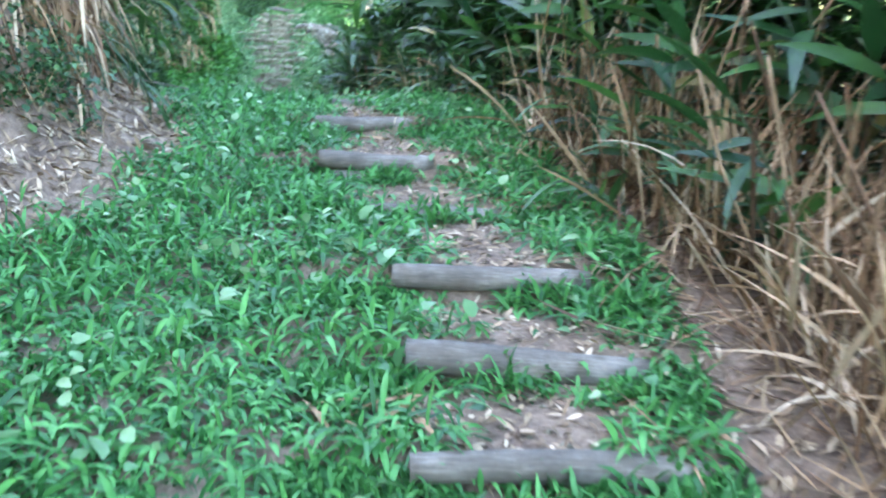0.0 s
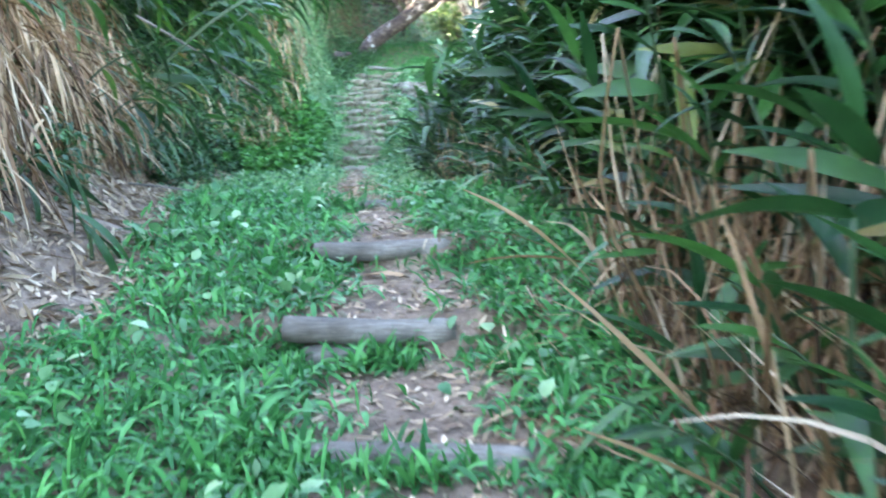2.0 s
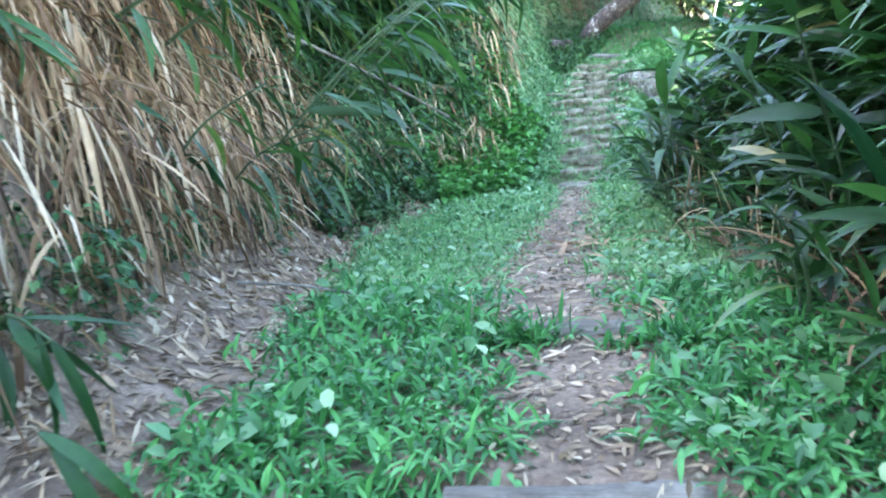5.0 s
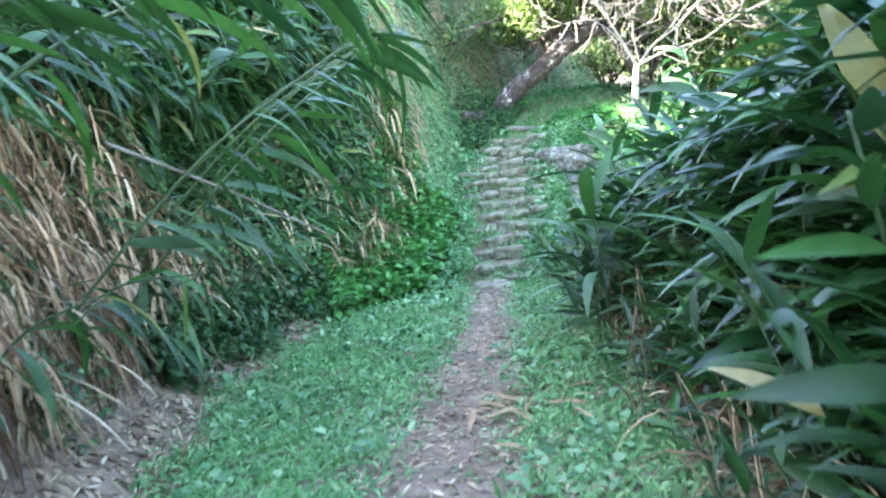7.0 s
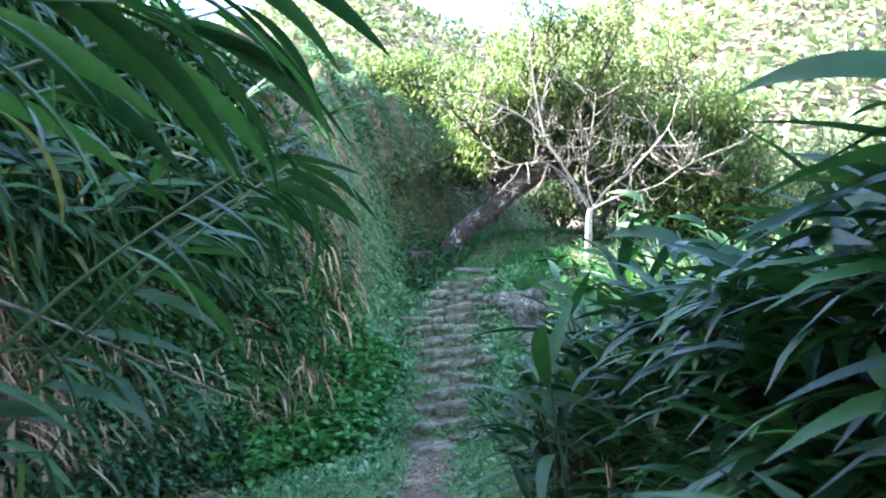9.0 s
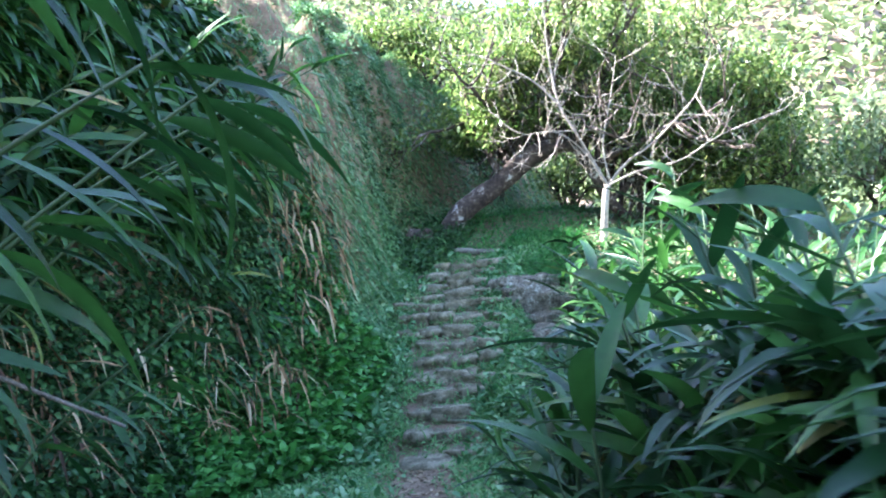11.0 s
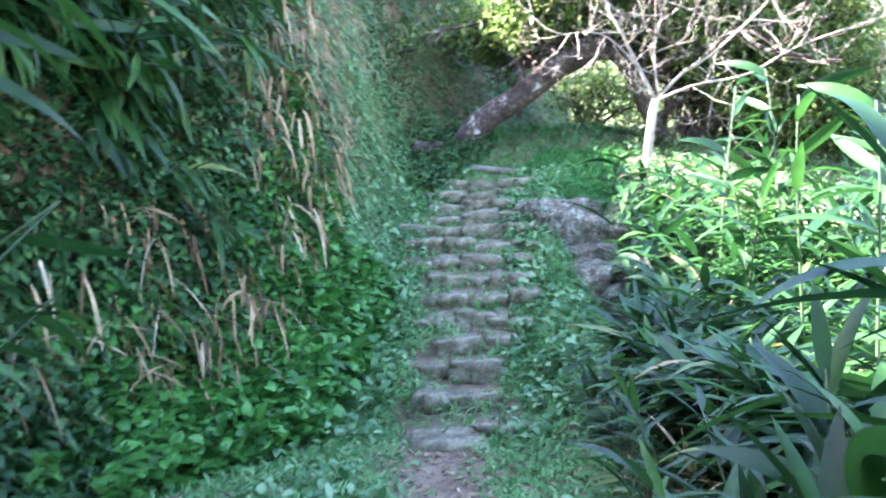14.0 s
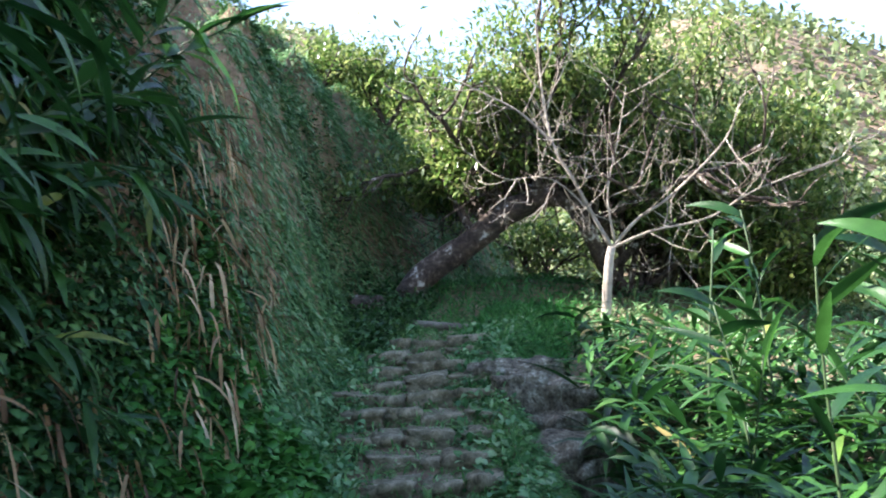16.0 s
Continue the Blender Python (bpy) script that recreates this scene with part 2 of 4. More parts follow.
def strips(name, P, D, L, W, droop, mat, segs=3, shape="leaf", fold=0.25, curl=0.0):
    """Many leaves or blades in one mesh: each starts at P towards D, L long, W wide, bends down by droop and is folded along its midrib."""
    P, D = np.asarray(P, float), unit(np.asarray(D, float))
    n = len(P)
    L, W, droop = np.broadcast_to(L, n), np.broadcast_to(W, n), np.broadcast_to(droop, n)
    roll = unit(np.cross(D, rng.normal(0, 0.25, (n, 3)) + [0, 0, 1.0]) + 1e-4)
    pos, d, rows = P.copy(), D.copy(), []
    for s in range(segs + 1):
        t = s / segs
        w = W * {"leaf": max(math.sin(math.pi * (0.06 + 0.92 * t)) ** 0.75, 0.03), "blade": max((1 - t) ** 0.6, 0.04), "lance": max(math.sin(math.pi * (0.05 + 0.94 * t ** 0.75)) ** 0.9, 0.02),
                 "ribbon": 0.55 + 0.45 * math.sin(math.pi * t) - 0.4 * t * t}[shape] / 2
        side = unit(roll + curl * (t - 0.5) * np.cross(D, roll))
        upv = np.cross(side, d)
        rows.append(np.stack([pos - side * w[:, None] + upv * (w * fold)[:, None], pos, pos + side * w[:, None] + upv * (w * fold)[:, None]], 1))
        d = unit(d + np.array([0, 0, -1.0]) * (droop / segs)[:, None])
        pos = pos + d * (L / segs)[:, None]
    v = np.stack(rows, 1).reshape(-1, 3)
    base = (np.arange(n) * (segs + 1) * 3)[:, None]
    quad = np.array([[3 * s + a, 3 * s + a + 1, 3 * s + a + 4, 3 * s + a + 3] for s in range(segs) for a in (0, 1)])
    f = (base[:, :, None] + quad[None]).reshape(-1, 4)
    return mesh_from(name, v, f, mat)


def tube(points, radii, sides=8, knob=0.0, seed=0):
    """A tapered, slightly knobbly limb along points: vertices and quads."""
    r = np.random.default_rng(seed)
    p = np.asarray(points, float)
    tan = unit(np.gradient(p, axis=0))
    ref = np.array([0.31, 0.2, 0.93]) if abs(tan[0][2]) < 0.8 else np.array([1.0, 0.2, 0.1])
    v = []
    a = np.arange(sides) * 2 * math.pi / sides
    for i in range(len(p)):
        s = unit(np.cross(tan[i], ref))
        q = np.cross(s, tan[i])
        rad = radii[i] * (1 + knob * r.normal(0, 1, sides))
        v.append(p[i] + (np.cos(a) * rad)[:, None] * s + (np.sin(a) * rad)[:, None] * q)
    v = np.concatenate(v)
    f = [[i * sides + k, i * sides + (k + 1) % sides, (i + 1) * sides + (k + 1) % sides, (i + 1) * sides + k] for i in range(len(p) - 1) for k in range(sides)]
    ends = len(v)
    v = np.vstack([v, p[:1], p[-1:]])
    for k in range(0, sides, 2):
        f.append([ends, (k + 2) % sides, k + 1, k])
        o = (len(p) - 1) * sides
        f.append([ends + 1, o + k, o + k + 1, o + (k + 2) % sides])
    return v, np.array(f)


def joined(pieces):
    vs, fs, n = [], [], 0
    for v, f in pieces:
        vs.append(v)
        fs.append(f + n)
        n += len(v)
    return np.vstack(vs), np.vstack(fs)


def smooth_line(points, n):
    """Points along a soft curve through the given ones."""
    p = np.asarray(points, float)
    k = len(p)
    t = np.linspace(0, k - 1, n)
    out = []
    for x in t:
        i = min(int(x), k - 2)
        f = x - i
        a, b, c, d = p[max(i - 1, 0)], p[i], p[i + 1], p[min(i + 2, k - 1)]
        out.append(0.5 * (2 * b + (c - a) * f + (2 * a - 5 * b + 4 * c - d) * f ** 2 + (3 * b - a - 3 * c + d) * f ** 3))
    return np.array(out)


def lumpy(sx, sy, sz, seed, rough=0.12, cuts=2, soft=0.38):
    """A worn block of stone: a rounded box with dents."""
    bm = bmesh.new()
    bmesh.ops.create_cube(bm, size=1)
    bmesh.ops.subdivide_edges(bm, edges=bm.edges[:], cuts=cuts, use_grid_fill=True)
    for v in bm.verts:
        c = v.co
        n = Vector(c).normalized() * 0.62
        v.co = c.lerp(n, soft)
        k = noise.noise(Vector(c) * 2.3 + Vector((seed * 3.7, seed, 1.0))) + 0.5 * noise.noise(Vector(c) * 5.7 + Vector((seed, 2.1, seed)))
        v.co *= 1 + rough * 1.5 * k
        v.co = Vector((v.co.x * sx * 1.1, v.co.y * sy * 1.1, v.co.z * sz * 1.1))
    for f in bm.faces:
        f.smooth = True
    return bm


def sample(n, y0, y1, u0, u1):
    y = rng.uniform(y0, y1, n)
    u = rng.uniform(u0, u1, n)
    x = centre(y) + u
    return x, y, u


def on_ground(x, y, lift=0.0):
    return np.stack([x, y, height(x, y) + lift], -1)


def slope_normal(x, y):
    e = 0.05
    return unit(np.stack([-(height(x + e, y) - height(x - e, y)) / (2 * e), -(height(x, y + e) - height(x, y - e)) / (2 * e), np.ones_like(x)], -1))


# ---- ground ----
us = np.unique(np.concatenate([np.arange(-5, 3.01, 0.07), np.arange(-16, -5, 0.4), np.arange(3, 14, 0.4), np.geomspace(14, 420, 26), -np.geomspace(16, 420, 26)]).round(3))
ys = np.unique(np.concatenate([np.arange(-3, 25, 0.07), np.arange(25, 40, 0.4), -np.geomspace(3, 380, 24), np.geomspace(40, 420, 30)]).round(3))
gu, gy = np.meshgrid(us, ys)
gx = gu + centre(gy)
gv = np.stack([gx, gy, height(gx, gy)], -1).reshape(-1, 3)
nu = len(us)
gi = (np.arange(len(ys) - 1)[:, None] * nu + np.arange(nu - 1)[None]).reshape(-1, 1)
ground = new("ground", mesh_from("ground", gv, gi + np.array([[0, 1, nu + 1, nu]]), EARTH))
tagged(ground, "brown bare earth of the hillside path and its steep bank", "ground", kind="structure")


# ---- log steps ----
def log_step(x, y, top, length, radius, turn, seed, stacked=False):
    th = new("log_step")
    th.matrix_world = pose(x, y, top - radius, 0, rng.uniform(1.5, 4), turn)
    for n in range(2 if stacked else 1):
        s = np.linspace(-0.5, 0.5, 12) * length * (0.9 if n else 1)
        pts = np.stack([s + (0.05 if n else 0), 0.015 * np.sin(s * 3 + seed) - 0.03 * n, 0.012 * np.sin(s * 4 + 2 * seed) - n * radius * 2.05], -1)
        rad = radius * (1 + 0.06 * np.sin(s * 5 + seed))
        rad[0] *= 0.9
        rad[-1] *= 0.9
        v, f = tube(pts, rad, 14, 0.035, seed + n)
        part("log", mesh_from("log", v, f, LOG), LOG, th)
    return tagged(th, "grey weathered wooden log laid across the earth path as a step" if not stacked else
                  "two grey weathered logs stacked as one high earth step", "log step", "log steps of the path")


for i, ((ly, lz), (dx, ln, rd, tn, st)) in enumerate(zip(LOGS, [(0.25, 1.15, 0.055, 3, 0), (0.1, 0.95, 0.065, 3, 0), (0.06, 0.9, 0.055, 5, 0), (0.04, 0.75, 0.06, 6, 0),
                                                              (-0.02, 0.78, 0.064, 8, 1), (0.0, 0.8, 0.06, 14, 0), (0.05, 0.85, 0.05, 16, 0)])):
    log_step(float(centre(ly)) + dx, ly, lz + 0.005, ln, rd, tn, i + 1, bool(st))

# ---- stone stairway ----
stairs = tagged(new("stone_stairway"), "rough grey fieldstone steps climbing the slope, overgrown with grass", "stairway")
stone_kinds = []
for k in range(10):
    bm = lumpy(0.34 + 0.05 * (k % 3), 0.44, 0.17, k + 3, 0.22, 4, 0.07)
    me = bpy.data.meshes.new("stone")
    bm.to_mesh(me)
    bm.free()
    me.materials.append(STONE)
    stone_kinds.append(me)
for i in range(STEPS):
    wide = float(np.interp(i, [0, 3, 5, 7, 9, 11, 13], [0.65, 0.85, 1.1, 1.35, 1.6, 1.4, 1.15]))
    x, n = -wide / 2 + (0.12 if i < 7 else 0.0) + rng.uniform(-0.08, 0.08), 0
    while x < wide / 2:
        me = stone_kinds[int(rng.integers(10))]
        sc = rng.uniform(0.6, 1.35)
        w = 0.41 * sc
        st = part("stone", me, STONE, stairs)
        st.matrix_world = pose(float(centre(step_y[i])) + x + w / 2, step_y[i] + 0.16 + rng.uniform(-0.05, 0.05), step_z[i] - 0.085 + rng.uniform(-0.045, 0.03),
                               rng.uniform(-5, 5), rng.uniform(-7, 7), 8 + rng.uniform(-10, 10)) @ Matrix.Diagonal((sc, 1, 1, 1))
        x += w + 0.012
foot = part("stone", lumpy(0.5, 0.36, 0.1, 40, 0.12), STONE, stairs)
foot.matrix_world = pose(-3.5, 16.35, 0.46, 3, 4, 12)


# ---- rocks ----
def rock(name, x, y, z, sx, sy, sz, seed, mat, label, rz=0, rough=0.3):
    bm = lumpy(sx, sy, sz, seed, rough, 7, 0.22)
    me = bpy.data.meshes.new(name)
    bm.to_mesh(me)
    bm.free()
    me.materials.append(mat)
    ob = new(name, me)
    ob.matrix_world = pose(x, y, z, 0, 0, rz)
    return tagged(ob, label, "rock")


rb = np.random.default_rng(8)
for k in range(20):
    t = k / 19
    x, y = -3.35 + 1.0 * t + rb.normal(0, 0.12), 21.5 - 1.7 * t + rb.normal(0, 0.2)
    a = rb.uniform(0.28, 0.55)
    rock("boulder", x, y, 1.92 - 1.0 * t * t - 0.35 * t + rb.normal(0, 0.08), a * 1.2, a, a * rb.uniform(0.6, 1.0), k + 11, LICHEN, "grey lichen-spotted boulder of the outcrop beside the stone steps", rb.uniform(0, 90))
for k, (x, y, z, c) in enumerate([(-5.62, 20.7, 2.05, 0.75), (-5.75, 20.3, 2.1, 0.6), (-5.8, 19.6, 2.0, 0.6), (-5.65, 18.7, 1.75, 0.5)]):
    rock("standing_stone", x, y, z, 0.2, 0.3, c, k + 31, LICHEN, "upright grey stone with pale lichen in the bank", 25 * k, 0.4)


# ---- leaning tree ----
def branchy(base, way, length, radius, depth, r, out, tips, spread=0.7, up=0.15):
    """Limbs that fork: adds tubes to out and twig ends to tips."""
    n = 6
    pts, p, d = [np.array(base)], np.array(base, float), unit(np.array(way, float))
    for _ in range(n):
        d = unit(d + r.normal(0, 0.16, 3) + [0, 0, up * 0.3])
        p = p + d * length / n
        pts.append(p.copy())
    rad = np.linspace(radius, radius * 0.55, n + 1)
    out.append(tube(pts, rad, 6 if radius > 0.02 else 4, 0.05, int(r.integers(9999))))
    if depth == 0:
        tips.extend(pts[2:])
        return
    if depth == 1:
        tips.extend(pts[3:])
    for k in range(int(r.integers(2, 4))):
        at = pts[int(r.integers(3, n + 1))]
        branchy(at, unit(d + r.normal(0, spread, 3) + [0, 0, up]), length * r.uniform(0.6, 0.85), radius * 0.55, depth - 1, r, out, tips, spread, up)


tree = tagged(new("leaning_tree"), "old leaning tree with a bent lichen-spotted trunk and wide leafy crown", "tree")
trunk_line = smooth_line([(-5.75, 26.1, 2.5), (-5.55, 26.0, 3.05), (-5.17, 26, 3.5), (-4.3, 26, 4.02), (-3.75, 26, 4.4), (-3.2, 26.05, 4.6), (-2.75, 26.1, 4.55), (-2.45, 26.2, 4.05), (-2.2, 26.4, 3.4), (-1.7, 26.8, 2.9), (-0.9, 27.2, 2.75), (0.3, 27.5, 2.9)], 40)
rad = np.interp(np.linspace(0, 1, 40), [0, 0.08, 0.2, 0.4, 0.5, 0.7, 1], [0.36, 0.26, 0.22, 0.2, 0.16, 0.12, 0.05])
part("trunk", mesh_from("trunk", *tube(trunk_line, rad, 14, 0.06, 5), BARK), BARK, tree)
r5 = np.random.default_rng(15)
tips = []
def limb(base, way, ln, ra):
    """One bough of the leaning tree with all its forks."""
    limbs = []
    branchy(base, way, ln, ra, 3, r5, limbs, tips)
    part("branch", mesh_from("branch", *joined(limbs), BARK), BARK, tree)


# boughs from the bent upper trunk
for bough in [((-3.8, 26, 4.4), (-0.1, 0.2, 1), 1.7, 0.11),
              ((-4.3, 26, 4.1), (-0.5, 0.3, 0.8), 1.6, 0.08),
              ((-3.2, 26, 4.6), (0.3, -0.2, 1), 1.7, 0.1),
              ((-2.8, 26.1, 4.55), (0.8, 0.1, 0.7), 2.1, 0.1),
              ((-2.45, 26.2, 4.05), (1, -0.2, 0.35), 2.0, 0.08),
              ((-2.2, 26.4, 3.4), (1, 0.3, 0.35), 2.1, 0.08),
              ((-0.9, 27.2, 2.75), (0.8, 0, 0.6), 2.0, 0.06),
              ((-1.7, 26.8, 2.9), (0.9, -0.5, 0.25), 2.1, 0.06),
              ((-3.5, 26, 4.5), (0.2, 0.9, 0.9), 1.8, 0.09)]:
    limb(*bough)
# long boughs that spread into the wide dome
def dome_bough(goal, ra):
    """A bough from the nearest stretch of the trunk out to the dome, with side twigs."""
    goal = np.array(goal)
    src = trunk_line[12 + int(np.argmin(np.abs(trunk_line[12:, 0] - (0.6 * goal[0] - 1.1)) + 0.3 * np.abs(trunk_line[12:, 2] - goal[2])))]
    line = smooth_line([src, src * 0.6 + goal * 0.4 + [0, 0, 0.35], goal], 12)
    limbs = [tube(line, np.linspace(ra, ra * 0.25, 12), 6, 0.06, int(r5.integers(9999)))]
    for k in range(4, 12):
        branchy(line[k], unit(line[k] - line[k - 1] + r5.normal(0, 0.7, 3)), r5.uniform(0.6, 1.0), 0.018, 1, r5, limbs, tips, 0.7, 0.2)
    part("branch", mesh_from("branch", *joined(limbs), BARK), BARK, tree)


for k in range(62):
    az, el = r5.uniform(0, 2 * math.pi), math.asin(r5.uniform(-0.25, 1.0))
    far_out = r5.uniform(0.62, 1.0)
    gx0 = -2.2 + 4.3 * far_out * math.cos(el) * math.cos(az)
    dome_bough((gx0, 27.5 + 2.2 * far_out * math.cos(el) * math.sin(az), max(4.2 + 3.6 * far_out * math.sin(el), float(np.interp(gx0, [-5, -2, 0, 2], [5.3, 5.0, 3.4, 3.0])))), r5.uniform(0.04, 0.07))
for k in range(24):
    gx0 = r5.uniform(-1.6, 1.7)
    dome_bough((gx0, r5.uniform(26.4, 29.0), r5.uniform(2.9, 5.2)), r5.uniform(0.035, 0.06))
tips = np.array(tips)
reps = np.repeat(tips, 9, 0) + r5.normal(0, 0.2, (len(tips) * 9, 3))
reps = reps[(reps[:, 2] > np.interp(reps[:, 0], [-6, -4.5, -3, -2, -0.5, 2], [4.9, 4.75, 5.0, 4.5, 2.9, 2.4])) & (reps[:, 1] > 25.5 - np.clip(reps[:, 2] - 6, 0, 2))]
tagged(part("crown", strips("crown", reps, r5.normal(0, 1, reps.shape) + [0, 0, 0.1], rng.uniform(0.1, 0.17, len(reps)), rng.uniform(0.05, 0.08, len(reps)), 0.4, CROWN, 2), CROWN, tree), "mass of small sunlit green leaves", kind="stuff")

# ---- slender bare tree ----
slim = tagged(new("bare_sapling"), "slender pale tree with bare forking twigs", "tree")
pieces = [tube(smooth_line([(-2.36, 25, 1.2), (-2.3, 25, 2.3), (-2.17, 25, 3.3), (-2.1, 25, 3.62)], 10), np.linspace(0.085, 0.06, 10), 9, 0.04, 1)]
part("trunk", mesh_from("trunk", *joined(pieces), PALEBARK), PALEBARK, slim)
r6, ends = np.random.default_rng(21), []
for line, ra in [([(-2.1, 25, 3.6), (-2.36, 25, 4.16), (-2.6, 24.9, 4.7), (-2.86, 24.9, 5.26), (-2.96, 24.9, 6.26), (-2.94, 24.8, 7.1)], 0.045),
                 ([(-2.86, 24.9, 5.26), (-3.3, 24.8, 5.75), (-3.75, 24.8, 6.06), (-4.28, 24.8, 6.39)], 0.03),
                 ([(-2.1, 25, 3.6), (-1.7, 25, 4.0), (-1.26, 25, 4.25), (-0.7, 24.9, 4.7), (-0.29, 24.9, 5.13), (-0.09, 24.8, 5.63)], 0.035),
                 ([(-2.1, 25, 3.6), (-1.5, 24.9, 3.8), (-0.71, 24.9, 3.91), (-0.03, 24.8, 4.25), (0.87, 24.8, 4.52)], 0.03),
                 ([(-2.05, 25, 3.7), (-2.1, 24.9, 4.4), (-1.87, 24.9, 5.26), (-1.7, 24.9, 6.0)], 0.025), ([(-2.3, 25, 4.1), (-2.9, 24.9, 4.7), (-3.6, 24.9, 4.75)], 0.02)]:
    sl, twigs = smooth_line(line, 14), []
    bough = part("branch", mesh_from("branch", *tube(sl, np.linspace(ra * 0.85, ra * 0.28, 14), 6, 0.05, int(ra * 1000)), PALEBARK), PALEBARK, slim)
    for k in range(3, 14):
        branchy(sl[k], unit(sl[k] - sl[k - 1] + r6.normal(0, 0.6, 3) * [1, 0.6, 1]), r6.uniform(0.45, 0.9), 0.0105, 1 + k % 2, r6, twigs, ends, 0.6, 0.2)
    tagged(part("twig", mesh_from("twig", *joined(twigs), PALEBARK), PALEBARK, bough), kind="stuff")

# fallen log and stump by the leaning tree
fl = tagged(new("fallen_log"), "grey fallen log lying across the top of the steps", "log")
part("log", mesh_from("log", *tube(smooth_line([(-5.05, 24.4, 2.66), (-4.5, 24.3, 2.58), (-3.95, 24.2, 2.5)], 12), np.full(12, 0.06), 10, 0.05, 3), LOG), LOG, fl)
rock("tree_stump", -6.1, 25.5, 2.85, 0.5, 0.4, 0.45, 77, BARK, "dark rotting stump at the foot of the leaning tree", 20, 0.4)["category"] = "stump"


# ---- ginger plants ----
def leaf_mesh(length, width, droop, seed, mat=GINGER):
    return strips("leaf", [(0, 0, 0)], [(0, 1, 0.45)], length, width, droop, mat, 9, "lance", 0.3)


LEAVES = [leaf_mesh(0.44 + 0.06 * (k % 3), 0.068 + 0.009 * (k % 4), 0.1 + 0.13 * k, k) for k in range(7)]


def ginger(kind, tall, lean, count, seed, label):
    """One cane: an arching stem with two ranks of long leaves."""
    r = np.random.default_rng(seed)
    th = tagged(new("ginger_plant"), label, "plant", kind)
    s = np.linspace(0, 1, 10)
    line = np.stack([0.03 * np.sin(5 * s + seed), lean * tall * s ** 2, tall * (s - 0.22 * lean * s ** 2)], -1)
    part("stem", mesh_from("stem", *tube(line, np.linspace(0.014, 0.006, 10), 6, 0.05, seed), STEM), STEM, th)
    for k in range(count):
        t = 0.2 + 0.8 * (k + 0.5) / count
        p = np.array([np.interp(t, s, line[:, j]) for j in range(3)])
        side = 90 if k % 2 else -90
        lf = part("leaf", LEAVES[int(r.integers(7))], GINGER, th)
        sc = r.uniform(0.8, 1.25) * (1.0 - 0.25 * abs(t - 0.65))
        lf.matrix_local = pose(*p, 14 + 14 * r.normal() + (30 if t > 0.85 else 0) - 30 * lean, 18 * r.normal(), side * (1 - 0.8 * t ** 3) + 20 * r.normal()) @ Matrix.Scale(sc, 4)
    return th


SETS = [ginger("ginger plants of the outer thicket", t, l, c, k, "tall green ginger plant with long glossy blade leaves beside the path")
        for k, (t, l, c) in enumerate([(1.9, 0.12, 15), (1.6, 0.22, 14), (1.3, 0.3, 13), (2.1, 0.08, 16), (1.0, 0.3, 11), (1.5, 0.15, 14), (1.75, 0.25, 14)])]
used = set()


def plant(k, x, y, turn, size, sink=0.03, tilt=0.0, group="", label=""):
    m = pose(x, y, float(height(x, y)) - sink, 0, 0, turn) @ pose(0, 0, 0, -tilt) @ Matrix.Scale(size, 4)
    ob = copy_thing(SETS[k], m) if k in used else SETS[k]
    used.add(k)
    ob.matrix_basis = m
    return tagged(ob, label, group=group)


rg = np.random.default_rng(4)
# the outer thicket (turn 90 leans to -x, over the path)
for y in np.arange(-1.0, 16.8, 0.25):
    edge = np.interp(y, [-1, 1, 2, 3, 5, 6.7, 8, 10.6, 11.4, 12, 14.4, 16.8], [1.7, 1.6, 1.5, 1.35, 1.4, 1.4, 1.45, 1.65, 1.35, 1.1, 1.1, 1.25])
    for row in range(2):
        yy, u = y + rg.uniform(-0.15, 0.15), edge + row * 0.42 + rg.uniform(-0.08, 0.25)
        if row == 0 and yy < 4.6 and rg.random() < 0.5:
            continue
        size = rg.uniform(0.85, 1.15) * np.interp(y, [2, 4, 7, 9.5, 12], [1.0, 1.1, 1.0, 0.88, 1.0]) if row else rg.uniform(0.55, 0.8)
        calm = 7.5 < y < 13 and row == 0
        size *= np.interp(y, [8, 12.2, 13.3, 14.5], [1.0, 0.95, 0.65, 0.5])
        plant(int(rg.integers(7)), float(centre(yy)) + u, yy, rg.uniform(-40, 50) if calm else 90 + rg.uniform(-70, 70), size * ((1.25 if y > 11.4 else 0.85) if calm else 1), 0.03, rg.uniform(0, 8) if calm else rg.uniform(0, 25) if row == 0 else rg.uniform(-4, 14))
for k in range(34):
    plant((0, 3, 6)[k % 3], rg.uniform(-1.5, 2.4), rg.uniform(16.2, 20.8), rg.uniform(0, 360), rg.uniform(0.95, 1.3), 0.03, rg.uniform(-5, 12), "ginger plants of the sunlit slope", "sunlit ginger plant with long bright green leaves")
HANG, HUNG = "ginger plants hanging from the bank", "green ginger plant arching down from the steep bank"
LONG = [strips("leaf", [(0, 0, 0)], [(0, 1, 0.12)], 0.6 + 0.08 * k, 0.082 + 0.007 * k, 0.55 + 0.25 * k, GINGER, 10, "lance", 0.3) for k in range(4)]


